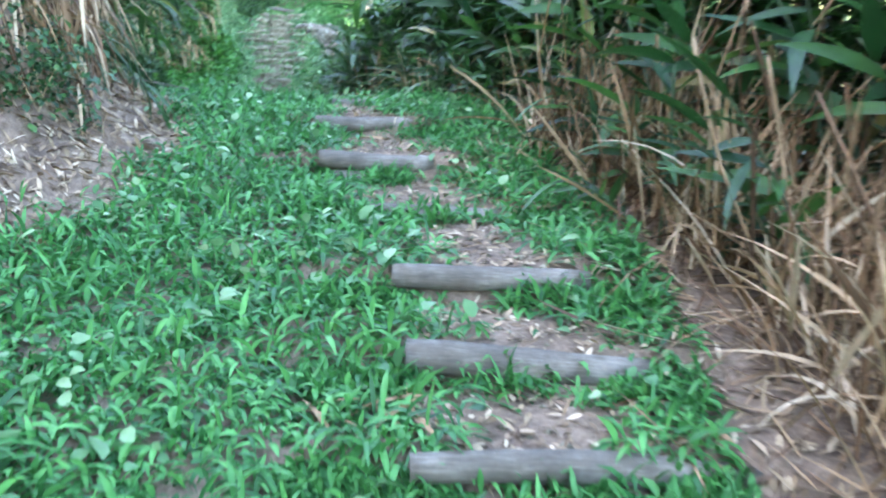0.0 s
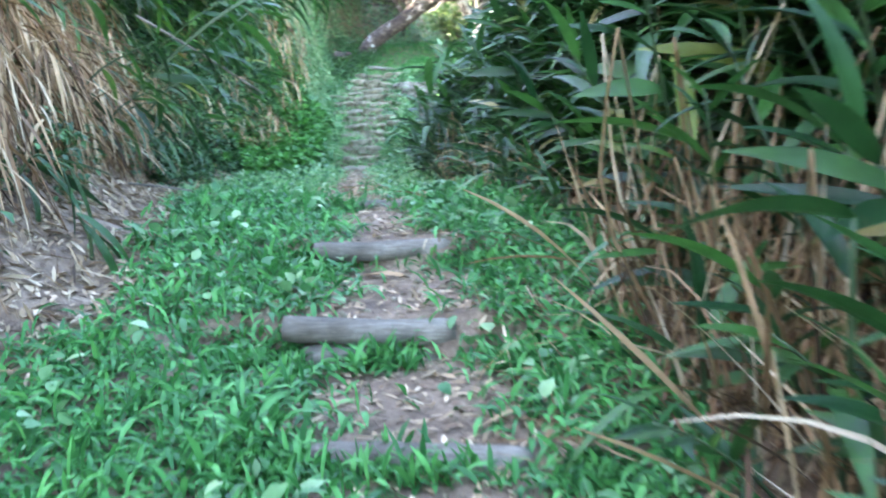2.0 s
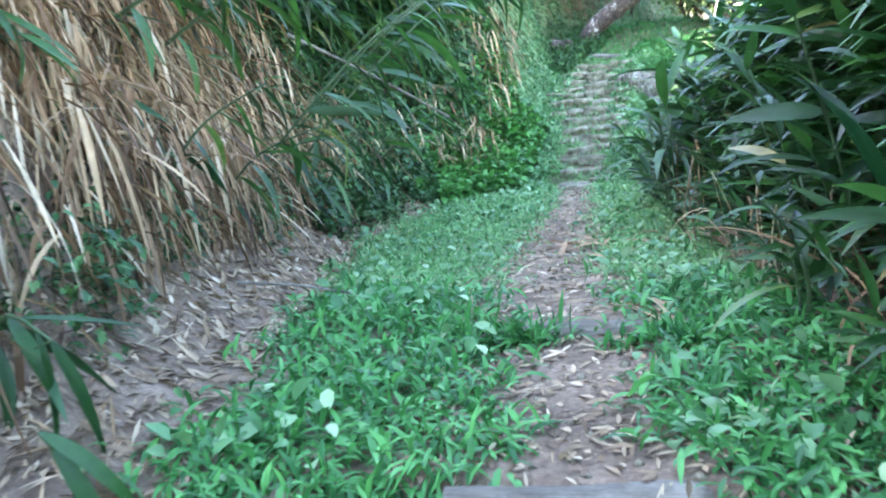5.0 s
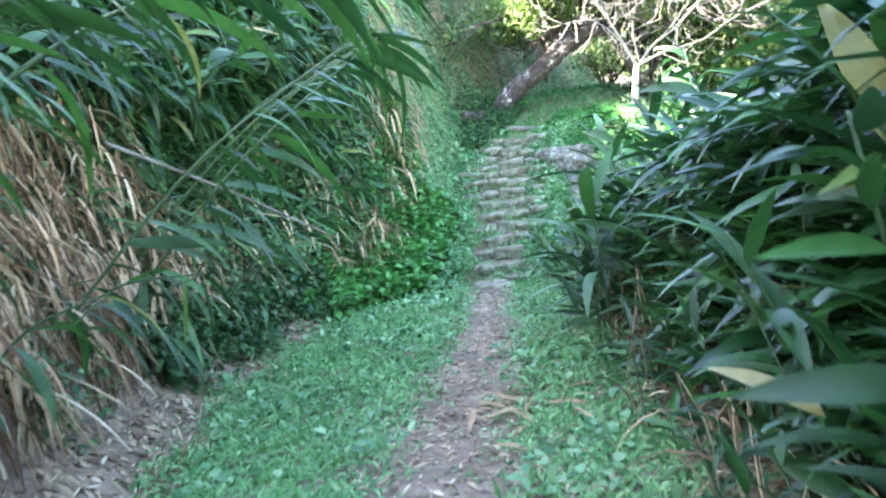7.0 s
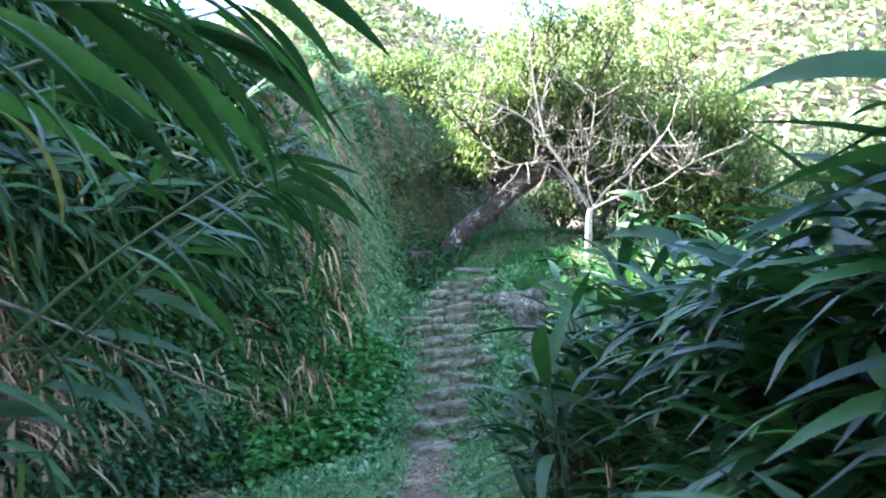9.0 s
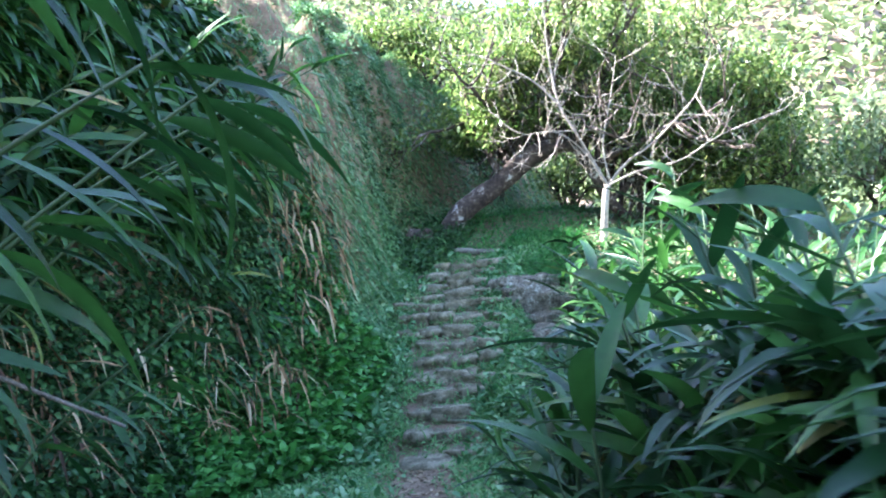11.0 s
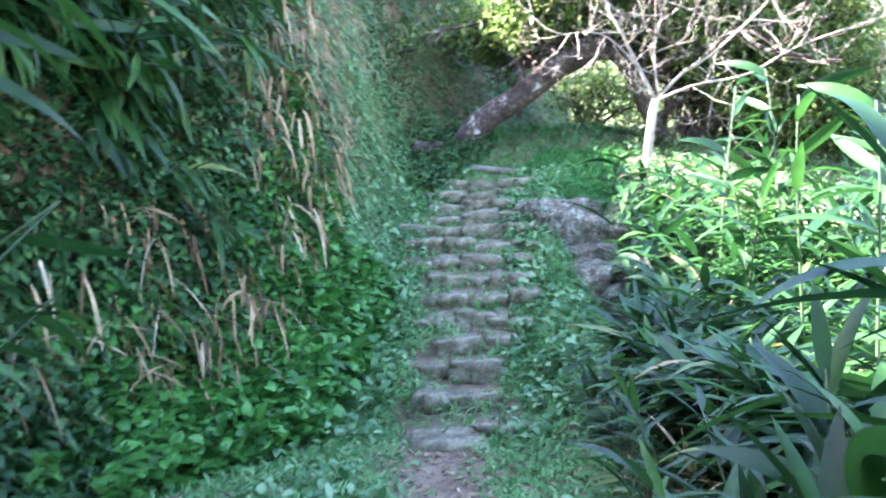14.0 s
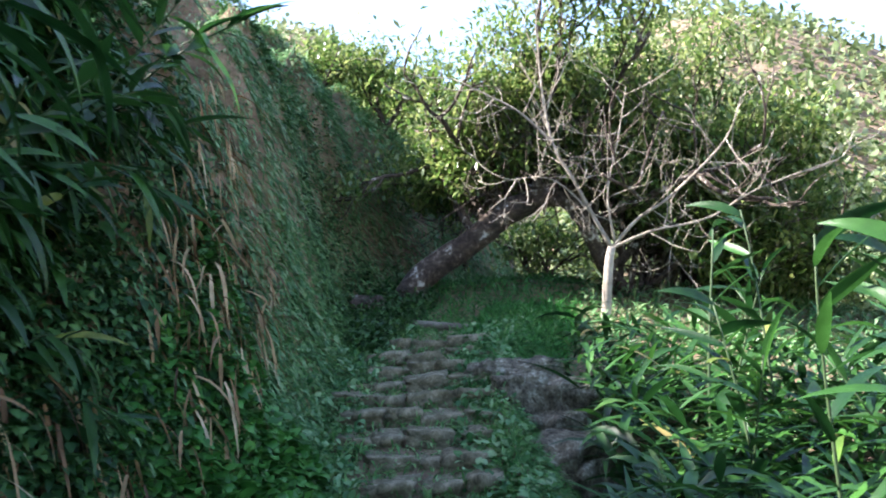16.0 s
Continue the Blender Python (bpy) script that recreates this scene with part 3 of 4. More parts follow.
def drape(x, y, tip, count, size, seed):
    """A ginger cane rooted in the bank that arches out to its tip, its leaves hanging down in two ranks."""
    r = np.random.default_rng(seed)
    root = np.array([x, y, float(height(x, y)) - 0.04])
    tip = np.array(tip)
    line = smooth_line([root, root * 0.55 + tip * 0.45 + [0, 0, 0.16], tip], 10) - root
    th = tagged(new("ginger_plant"), HUNG, "plant", HANG)
    th.location = root
    part("stem", mesh_from("stem", *tube(line, np.linspace(0.013, 0.005, 10), 5, 0.05, seed), STEM), STEM, th)
    for k in range(count):
        t = 0.2 + 0.8 * (k + 0.5) / count
        p = np.array([np.interp(t, np.linspace(0, 1, 10), line[:, j]) for j in range(3)])
        lf = part("leaf", LEAVES[int(r.integers(7))], GINGER, th)
        lf.matrix_local = pose(*p, -62 + 22 * r.normal(), 20 * r.normal(), -78 + (50 if k % 2 else -50) * (1.15 - t) + 16 * r.normal()) @ Matrix.Scale(size * r.uniform(0.7, 1.1), 4)
    return th


for k, y in enumerate(np.arange(3.4, 18.4, 0.34)):
    for row, back in ((1, 1.2), (2, 1.6), (3, 1.75)):
        yy = y + rg.uniform(-0.16, 0.16)
        u = float(bank_foot(yy)) - back + rg.uniform(-0.12, 0.1)
        if (row == 1 and rg.random() < (0.6 if yy < 10.5 else 0.8)) or (row == 3 and not 5.0 < yy < 18.3):
            continue
        x = float(centre(yy)) + u
        if row == 2:
            plant(int(rg.integers(7)), x, yy, -90 + rg.uniform(-45, 25), rg.uniform(0.85, 1.15), 0.03, rg.uniform(25, 60), HANG, HUNG)
            continue
        out, fall = (rg.uniform(0.25, 0.55), rg.uniform(-0.1, 0.25)) if row == 1 else (rg.uniform(0.7, 1.2), rg.uniform(-0.1, 0.45))
        drape(x, yy, (x + out, yy + rg.uniform(-0.35, 0.2), float(height(x, yy)) - fall), 10 if row == 1 else 14, 0.85 if row == 1 else 1.0, 500 + 4 * k + row)
for k, (x, y, tip, n) in enumerate([(-5.3, 12.3, (-3.78, 12.7, 2.28), 9), (-5.0, 10.0, (-3.8, 10.2, 1.75), 8), (-4.9, 10.9, (-3.95, 11.2, 2.2), 8), (-5.5, 13.2, (-4.3, 13.3, 1.9), 9), (-2.9, 5.3, (-2.45, 5.25, 1.3), 6),
                                    (-4.0, 7.6, (-3.0, 7.6, 2.2), 8), (-4.2, 8.4, (-3.2, 8.5, 1.9), 8)]):
    drape(x, y, tip, n, 1.1, 900 + k)
# long canes that reach out over the path


def cane(tip, reach, seed):
    """A cane from the bank that arches over the path, its leaves pointing out and down."""
    r = np.random.default_rng(seed)
    tip = np.array(tip)
    rx, ry = tip[0] - reach, tip[1] - 0.7
    root = np.array([rx, ry, float(height(rx, ry)) - 0.03])
    line = smooth_line([root, root * 0.5 + tip * 0.5 + [0, 0, 0.22], tip], 12)
    th = tagged(new("ginger_plant"), "long ginger cane arching from the bank over the path", "plant", HANG)
    th.location = root
    part("stem", mesh_from("stem", *tube(line - root, np.linspace(0.016, 0.006, 12), 6, 0.05, seed), STEM), STEM, th)
    for k in range(18):
        t = 0.16 + 0.84 * k / 17
        p = np.array([np.interp(t, np.linspace(0, 1, 12), (line - root)[:, j]) for j in range(3)])
        lf = part("leaf", LONG[int(r.integers(4))], GINGER, th)
        way = -48 + (32 if k % 2 else -32) * (1.15 - t) + 10 * r.normal()
        lf.matrix_local = pose(*p, -24 + 13 * r.normal(), 25 * r.normal(), way) @ Matrix.Scale(r.uniform(0.75, 1.1), 4)


for k, (tip, reach) in enumerate([((-1.75, 7.9, 3.1), 1.9), ((-1.5, 8.1, 3.25), 2.1), ((-1.9, 8.9, 3.4), 2.0), ((-2.4, 10.2, 3.1), 1.7), ((-2.5, 10.9, 3.2), 1.8),
                                  ((-3.1, 12.0, 3.3), 1.7), ((-3.6, 13.4, 3.5), 1.6), ((-3.9, 13.9, 3.5), 1.5), ((-2.2, 8.3, 3.55), 1.9), ((-2.6, 9.8, 3.5), 1.8)]):
    cane((tip[0], tip[1] + 0.2, tip[2] + 0.1), reach + 0.75, 300 + k)
# young shoots at the path's edge
for x, y, s, tl in [(1.15, 3.2, 0.7, 5), (1.05, 3.0, 0.5, 35), (1.4, 2.6, 0.75, 0), (1.5, 1.9, 0.8, 10), (0.45, 6.2, 0.45, 30), (0.1, 7.2, 0.5, 25), (-0.4, 8.5, 0.5, 25)]:
    plant(4, x, y, 90 + rg.uniform(-60, 60), s, 0.03, tl, "", "young ginger shoot with upright leaves at the path's edge")

def shoot(x, y, tall, blades, label):
    """A young shoot: a short stem and a few broad leaves, each with its height, heading, rise and size."""
    th = tagged(new("ginger_shoot"), label, "plant", "young ginger shoots")
    th.location = (x, y, float(height(x, y)) - 0.02)
    part("stem", mesh_from("stem", *tube(smooth_line([(0, 0, 0), (0.02, -0.03, tall * 0.5), (0, -0.1, tall)], 8), np.linspace(0.014, 0.007, 8), 6, 0.05, 3), STEM), STEM, th)
    for k, (up, way, rise, size) in enumerate(blades):
        lf = part("leaf", LONG[k % 4], GINGER, th)
        lf.matrix_local = pose(0, -0.1 * (up / tall) ** 2, up, 0, 0, way) @ pose(0, 0, 0, rise, 12) @ Matrix.Scale(size, 4)


rs = np.random.default_rng(12)
for x, y, tall in [(-1.3, 11.6, 1.25), (-1.05, 11.95, 1.4), (-1.5, 12.35, 1.1), (-0.8, 11.3, 1.35), (-1.2, 12.8, 1.2), (-1.65, 13.2, 0.8), (-0.75, 12.4, 1.45)]:
    shoot(x, y, tall, [(tall * (0.35 + 0.65 * k / 8), 90 + rs.uniform(-120, 120), rs.uniform(15, 65), rs.uniform(0.75, 1.1)) for k in range(9)], "tall ginger shoot with broad upright leaves beside the path")
for y in np.arange(5.4, 9.8, 0.55):
    plant(int(rg.integers(7)), float(centre(y)) + rg.uniform(1.1, 1.35), y, rg.uniform(-40, 140), rg.uniform(0.32, 0.48), 0.03, rg.uniform(0, 20))
shoot(1.12, 2.75, 0.95, [(0.95, 128, 12, 1.1), (0.8, 20, 40, 0.8), (0.6, -100, 30, 0.8), (0.5, 170, 20, 0.7)], "ginger shoot holding one long bright leaf towards the path")
shoot(0.9, 4.1, 0.85, [(0.85, 75, 20, 0.95), (0.8, 15, 62, 0.9), (0.6, -35, 45, 0.8), (0.5, 120, 15, 0.75), (0.4, 170, 25, 0.7), (0.45, 60, 5, 0.7)], "ginger shoot with broad bright leaves standing out from the thicket")
shoot(0.86, 3.45, 0.3, [(0.3, 25, 68, 0.95), (0.28, -30, 55, 0.85), (0.2, 70, 42, 0.8), (0.15, 120, 10, 0.75), (0.15, -90, 15, 0.8)], "young ginger shoot with broad upright leaves beside the path")
shoot(-0.05, 7.0, 0.35, [(0.35, 60, 50, 0.8), (0.3, 10, 40, 0.7), (0.2, 130, 10, 0.7), (0.2, -60, 25, 0.7)], "young ginger shoot with broad leaves at the path's edge")
for x, y, tall in [(-0.95, 13.2, 1.6), (-1.1, 12.6, 1.5)]:
    shoot(x, y, tall, [(tall * (0.4 + 0.6 * k / 9), 90 + rs.uniform(-110, 110), rs.uniform(-5, 45), rs.uniform(0.75, 1.1)) for k in range(10)], "tall ginger shoot with broad arching leaves beside the path")
for y in np.arange(9.8, 15.6, 0.36):
    plant(int(rg.integers(7)), float(centre(y)) + rg.uniform(1.05, 1.5), y, 90 + rg.uniform(-100, 100), rg.uniform(0.35, 0.6), 0.03, rg.uniform(0, 25))
shoot(-2.3, 5.1, 0.3, [(0.3, -70, -45, 0.8), (0.25, -110, -55, 0.85), (0.2, -40, -35, 0.7)], "ginger shoot with drooping leaves low on the bank")

# ---- low growth ----
STUFF = []


def stuff(name, me, label, category):
    ob = new(name, me)
    STUFF.append(ob)
    return tagged(ob, label, category, kind="stuff")


def carpet(name, n, y0, y1, u0, u1, keep, length, width, mat, label, segs=3, flat=0.8, droop=1.2, shape="leaf", lift=0.03):
    x, y, u = sample(n, y0, y1, u0, u1)
    ok = keep(x, y, u)
    x, y, u = x[ok], y[ok], u[ok]
    D = slope_normal(x, y) + rng.normal(0, flat, (len(x), 3))
    D[:, 2] = np.abs(D[:, 2])
    patch = 0.75 + 0.4 * wob(x, y, 1.7, 4.0)
    return stuff(name, strips(name, on_ground(x, y, rng.uniform(0, lift, len(x))), D, rng.uniform(*length, len(x)) * patch, rng.uniform(*width, len(x)), droop, mat, segs, shape), label, "grass" if mat in (GRASS, GRASS_LIFTED) else "plants")


def thicket(name, n, y0, y1, keep_u, tall, label, length=(0.3, 0.55), hang=False):
    """The inner mass of a ginger thicket, too dense to tell plant from plant."""
    y = rng.uniform(y0, y1, n)
    u = keep_u(y, n)
    x = centre(y) + u
    P = on_ground(x, y, 0)
    P[:, 2] += tall(y) * rng.uniform(0.02, 1, n) ** 0.8
    a = rng.uniform(0, 2 * math.pi, n)
    D = np.stack([np.cos(a), np.sin(a), rng.uniform(0.1, 1.3, n)], -1)
    if hang:
        D = np.stack([rng.uniform(0.0, 1.0, n), rng.normal(0, 0.5, n), rng.uniform(-0.7, 0.6, n)], -1)
    return stuff(name, strips(name, P, D, rng.uniform(*length, n), rng.uniform(0.05, 0.09, n) * (1.2 if hang else 1.0), rng.uniform(0.3, 1.4, n) + 0.8 * hang, INNER, 4, "lance", 0.3), label, "plants")


def worn(y):
    """Half width of the trodden earth."""
    return np.interp(y, [-3, 0.5, 1.2, 2.4, 3.4, 5.2, 6.0, 6.8, 9, 12, 15, 16.3], [0.0, 0.2, 0.42, 0.3, 0.4, 0.4, 0.25, 0.52, 0.48, 0.36, 0.3, 0.36])


def grassy(x, y, u):
    left = u > bank_foot(y) + np.interp(y, [2, 4, 7, 9, 12], [0.0, 0.15, 0.35, 0.2, 0.0]) + 0.25 * wob(x, y, 2.0) + rng.normal(0, 0.12, len(x))
    right = u < np.interp(y, [0, 1, 2, 3, 5, 9.6, 14, 16.5, 24], [0.75, 0.7, 0.85, 1.0, 1.25, 1.4, 1.3, 1.1, 1.2])
    path = np.abs(u - np.interp(y, [0, 5, 8], [0.12, 0.1, 0.0]) + 0.05 * wob(x, y, 3)) > worn(y) * (1 + 0.45 * wob(x, y, 4.0, 3.0) + rng.normal(0, 0.3, len(x)))
    thin = wob(x, y, 2.6, 5.0) + rng.normal(0, 0.35, len(x)) > -0.75
    return left & right & path & thin & (y < 16.4)


thicket("ginger_thicket", 24000, -2.0, 17.0, lambda y, n: np.interp(y, [-2, 2, 4, 5.5, 9.6, 17], [2.5, 2.3, 1.9, 1.45, 1.6, 1.4]) + 1.5 * rng.random(n) ** 1.3, lambda y: np.interp(y, [7, 9, 11, 13.5, 16], [2.0, 1.7, 1.6, 0.9, 0.7]), "dense dark inner leaves of the ginger thicket")
thicket("ginger_thicket", 3200, 4.8, 7.6, lambda y, n: 1.5 + 0.9 * rng.random(n), lambda y: 2.0 + 0 * y, "dense dark leaves in the heart of the ginger thicket", (0.3, 0.5))
thicket("ginger_thicket", 2600, 16.6, 22.5, lambda y, n: 1.7 + 4.0 * rng.random(n), lambda y: 1.0 + 0 * y, "sunlit ginger thicket on the slope beyond the boulders", (0.4, 0.7))
thicket("ginger_thicket", 15000, 2.8, 17.0, lambda y, n: bank_foot(y) - 1.4 - 1.9 * rng.random(n) ** 1.5, lambda y: np.interp(y, [3, 5, 7, 15, 17], [0.8, 1.1, 2.1, 2.1, 1.0]), "dense dark ginger leaves over the steep bank", (0.25, 0.46), True)
thicket("ginger_thicket", 7000, 12.6, 17.5, lambda y, n: bank_foot(y) - 1.35 - 1.2 * rng.random(n), lambda y: np.interp(y, [12, 17, 19], [2.4, 2.2, 0.8]), "dark hanging ginger leaves high on the bank", (0.35, 0.65), True)
carpet("grass", 70000, -3.0, 8.0, -2.6, 1.3, grassy, (0.09, 0.2), (0.014, 0.03), GRASS, "lush green grass with short broad blades over the path's edges", 3, 0.8, 1.3, lift=0.07)
carpet("grass", 60000, 8.0, 16.4, -2.4, 1.3, grassy, (0.07, 0.17), (0.012, 0.026), GRASS_LIFTED, "low bright green grass beside the trodden earth", 2, 0.8, 1.3, lift=0.04)
for ly, lz in LOGS:
    carpet("grass", 1500, ly - 0.22, ly + 0.02, -0.75, 0.75, lambda x, y, u: (wob(x, y, 3.3, ly) + rng.normal(0, 0.3, len(x)) > 0.3) | (np.abs(u - 0.08) > 0.42), (0.1, 0.2), (0.012, 0.028), GRASS, "green grass tufts growing against a log step", 3, 0.6, 1.0, lift=0.03)
carpet("weeds", 9000, -1.5, 16.0, -2.4, 1.2, lambda x, y, u: grassy(x, y, u) & (wob(x, y, 1.3, 9.0) > 0.1), (0.07, 0.13), (0.04, 0.07), WEED, "low broad-leaved weeds among the grass", 3, 1.3, 0.9, lift=0.14)


def stair_grass(x, y, u):
    return (np.abs(u - 0.05) > np.interp(y, [16, 18.5, 20.5, 22], [0.34, 0.5, 0.72, 0.6]) + 0.3 * wob(x, y, 3)) | (rng.random(len(x)) < 0.18 + 0.4 * wob(x, y, 2.7, 8))


carpet("grass", 70000, 16.4, 25.0, -1.5, 1.5, stair_grass, (0.07, 0.2), (0.012, 0.026), GRASS_LIFTED, "green grass growing over the stone steps", 2, 0.7, 1.1, lift=0.08)
carpet("weeds", 9000, 16.2, 24.0, -1.3, 1.2, lambda x, y, u: (np.abs(u) > 0.45) & (wob(x, y, 2.0, 7.0) > -0.4), (0.08, 0.16), (0.04, 0.075), WEED, "broad-leaved weeds along the sides of the stone steps", 3, 1.2, 1.0, lift=0.16)
carpet("grass", 16000, 20.8, 25.5, 0.35, 1.7, lambda x, y, u: u > 0, (0.15, 0.35), (0.012, 0.02), GRASS, "longer grass tufts above the boulders", 3, 0.6, 1.6)
carpet("herbs", 26000, 13.6, 18.9, -2.6, -0.4, lambda x, y, u: (u < bank_foot(y) + 0.08) & (u > bank_foot(y) - 0.95) & (y > 14.6 + 0.6 * wob(x, y, 1.5)) & (wob(x, y, 1.4, 1.0) > -0.6), (0.11, 0.2), (0.075, 0.125), LIME, "bright green broad-leaved herbs on the foot of the bank", 3, 1.1, 1.0, lift=0.25)
carpet("creepers", 30000, 11.0, 18.0, -4.0, -0.7, lambda x, y, u: ((y < 14.8) | (y > 18.5) | (u < bank_foot(y) - 0.85)) & (u < bank_foot(y) - 0.05) & (wob(x, y, 1.5, 2) + rng.normal(0, 0.3, len(x)) > -0.35), (0.06, 0.12), (0.035, 0.06), VINE, "dark green creepers covering the steep bank", 2, 1.2, 1.0, lift=0.2)
carpet("creepers", 50000, 10.8, 17.5, -3.9, -1.2, lambda x, y, u: (u < bank_foot(y) - 0.25) & (u > bank_foot(y) - 1.7) & ((y < 14.8) | (u < bank_foot(y) - 0.8)) & (wob(x, y, 1.9, 3.5) > -0.55), (0.08, 0.15), (0.05, 0.085), VINE, "broad-leaved green creepers hanging over the bank", 2, 1.2, 1.4, lift=0.5)
carpet("hill_growth", 36000, -6.0, 24.0, -14.0, -3.0, lambda x, y, u: u < bank_foot(y) - 1.8, (0.15, 0.45), (0.02, 0.06), VINE, "green growth over the hill above the path", 2, 0.9, 1.3, lift=0.2)
carpet("creepers", 36000, 0.0, 11.0, -4.2, -1.6, lambda x, y, u: (u < bank_foot(y) - 0.6) & (wob(x, y, 1.2, 6) + rng.normal(0, 0.25, len(x)) > -0.1), (0.06, 0.12), (0.025, 0.045), VINE, "small green creepers on the dry bank", 2, 1.2, 1.0, lift=0.15)
carpet("slope_growth", 18000, 24.0, 33.0, -8.0, -1.2, lambda x, y, u: u < -1.3, (0.15, 0.4), (0.03, 0.06), WEED, "soft green growth on the slope beside the leaning tree", 2, 0.9, 1.3, lift=0.15)
carpet("grass", 7000, 24.4, 29.2, -1.7, 1.8, lambda x, y, u: wob(x, y, 1.5, 3) > -0.8, (0.15, 0.32), (0.014, 0.026), GRASS, "shaded green grass on the mound under the leaning tree", 3, 0.7, 1.4, lift=0.06)
carpet("creepers", 9000, 22.3, 26.5, -2.6, -0.55, lambda x, y, u: wob(x, y, 1.8, 2) > -0.6, (0.08, 0.15), (0.04, 0.07), VINE, "dark green creepers round the foot of the leaning tree", 2, 1.2, 1.0, lift=0.3)
carpet("bank_grass", 40000, 17.0, 28.0, -6.0, -1.0, lambda x, y, u: (u < bank_foot(y) - 0.2), (0.12, 0.3), (0.012, 0.022), WEED, "soft green grass and herbs on the steep slope", 2, 0.9, 1.8, lift=0.1)
carpet("creepers", 34000, 12.0, 19.5, -4.4, -1.2, lambda x, y, u: (u < bank_foot(y) - 0.6) & (u > bank_foot(y) - 2.4) & (wob(x, y, 1.1, 4.0) + rng.normal(0, 0.3, len(x)) > -0.8), (0.1, 0.22), (0.05, 0.09), VINE, "dark green creepers hanging from the top of the bank", 2, 1.1, 1.6, lift=0.3)
carpet("dry_grass", 22000, 16.0, 29.0, -2.9, -0.6, lambda x, y, u: (u < bank_foot(y) - 0.1) & (u > bank_foot(y) - 1.4) & (wob(x, y, 1.6, 7.0) + rng.normal(0, 0.2, len(x)) > 0.2), (0.12, 0.32), (0.006, 0.014), STRAW, "dry pale grass hanging over the rocky bank", 2, 0.9, 2.2, lift=0.12)
carpet("bank_grass", 90000, 16.8, 38.0, -2.9, -0.6, lambda x, y, u: (u < bank_foot(y)) & (u > bank_foot(y) - 1.25) & (wob(x, y, 2.2, 4.0) + rng.normal(0, 0.3, len(x)) > -0.3), (0.1, 0.28), (0.016, 0.035), WEED, "soft green grass and ferns hanging over the steep cliff", 2, 1.0, 1.8, lift=0.16)
carpet("slope_growth", 42000, 24.5, 42.0, -12.0, 14.0, lambda x, y, u: (np.abs(u - 0.1) > 1.5) | (y > 29), (0.15, 0.4), (0.03, 0.06), FARLEAF, "mixed green growth on the slope behind the tree", 2, 0.9, 1.3, lift=0.1)
carpet("outer_growth", 52000, -6.0, 27.0, 1.8, 13.0, lambda x, y, u: u > 1.5, (0.12, 0.4), (0.03, 0.07), WEED, "low green growth on the outer slope", 2, 0.9, 1.3, lift=0.2)


carpet("creepers", 26000, 3.6, 11.6, -3.6, -1.5, lambda x, y, u: (u < bank_foot(y) - 0.35) & (u > bank_foot(y) - 1.5) & (wob(x, y, 1.3, 8) + rng.normal(0, 0.15, len(x)) > 0.3), (0.07, 0.15), (0.03, 0.055), VINE, "patches of green creeper among the dry hanging leaves", 2, 1.2, 1.4, lift=0.55)


# ---- dry leaves ----
def hanging(name, n, y0, y1, a0, a1, z0, z1, label, length=(0.3, 0.8)):
    hub = rng.uniform(y0, y1, n // 24)
    y = hub[rng.integers(0, len(hub), n)] + rng.normal(0, 0.18, n)
    x = centre(y) + bank_foot(y) - rng.uniform(a0, a1, n)
    P = on_ground(x, y, 0)
    P[:, 2] += rng.uniform(z0, z1, n)
    D = np.stack([rng.uniform(-0.15, 0.75, n), rng.normal(0, 0.55, n), rng.uniform(-1.2, 0.2, n)], -1)
    return stuff(name, strips(name, P, D, rng.uniform(*length, n), rng.uniform(0.006, 0.04, n), rng.uniform(0.5, 4, n), STRAW, 6, "ribbon", 0.3, 1.2), label, "dry leaves")


hanging("dry_leaves", 3000, 4.2, 12.2, 0.5, 1.35, 0.1, 1.0, "curtain of dry straw-coloured ginger leaves hanging down the bank", (0.2, 0.85))
hanging("dry_leaves", 1100, 11.6, 20.0, 0.4, 1.1, 0.05, 0.6, "dry straw-coloured leaves hanging from the overgrown bank", (0.25, 0.7))


def litter(name, n, y0, y1, keep, u0, u1, length, width, mat, label):
    x, y, u = sample(n, y0, y1, u0, u1)
    ok = keep(x, y, u)
    x, y = x[ok], y[ok]
    nn = slope_normal(x, y)
    D = np.cross(nn, rng.normal(0, 1, nn.shape)) + nn * rng.uniform(-0.05, 0.25, len(x))[:, None]
    return stuff(name, strips(name, on_ground(x, y, 0.012), D, rng.uniform(*length, len(x)), rng.uniform(*width, len(x)), rng.uniform(-0.2, 0.5, len(x)), mat, 3, "leaf", 0.3, 0.8), label, "leaf litter")


litter("leaf_litter", 26000, -1, 15, lambda x, y, u: (u < bank_foot(y) + 0.25), -3.9, -1.2, (0.03, 0.14), (0.01, 0.034), LITTER, "brown leaf litter on the sloping bank")
litter("leaf_litter", 9000, -1, 16.4, lambda x, y, u: np.abs(u) < worn(y) + 0.3, -0.6, 0.7, (0.02, 0.1), (0.008, 0.026), LITTER, "dry leaf bits on the trodden earth")
litter("leaf_litter", 6000, 0, 17, lambda x, y, u: u > 0.7, 0.6, 2.4, (0.04, 0.16), (0.01, 0.03), LITTER, "brown leaf litter under the ginger thicket")
litter("dry_straw", 900, -1.5, 4.5, lambda x, y, u: u > 0.55, 0.5, 1.9, (0.15, 0.5), (0.008, 0.022), STRAW, "long pale straw-like leaves fallen at the thicket's foot")
litter("dry_straw", 1100, 2.5, 12.0, lambda x, y, u: (u < bank_foot(y) + 0.3), -3.4, -1.2, (0.12, 0.4), (0.006, 0.02), STRAW, "long dry leaves and twigs fallen on the sloping bank")


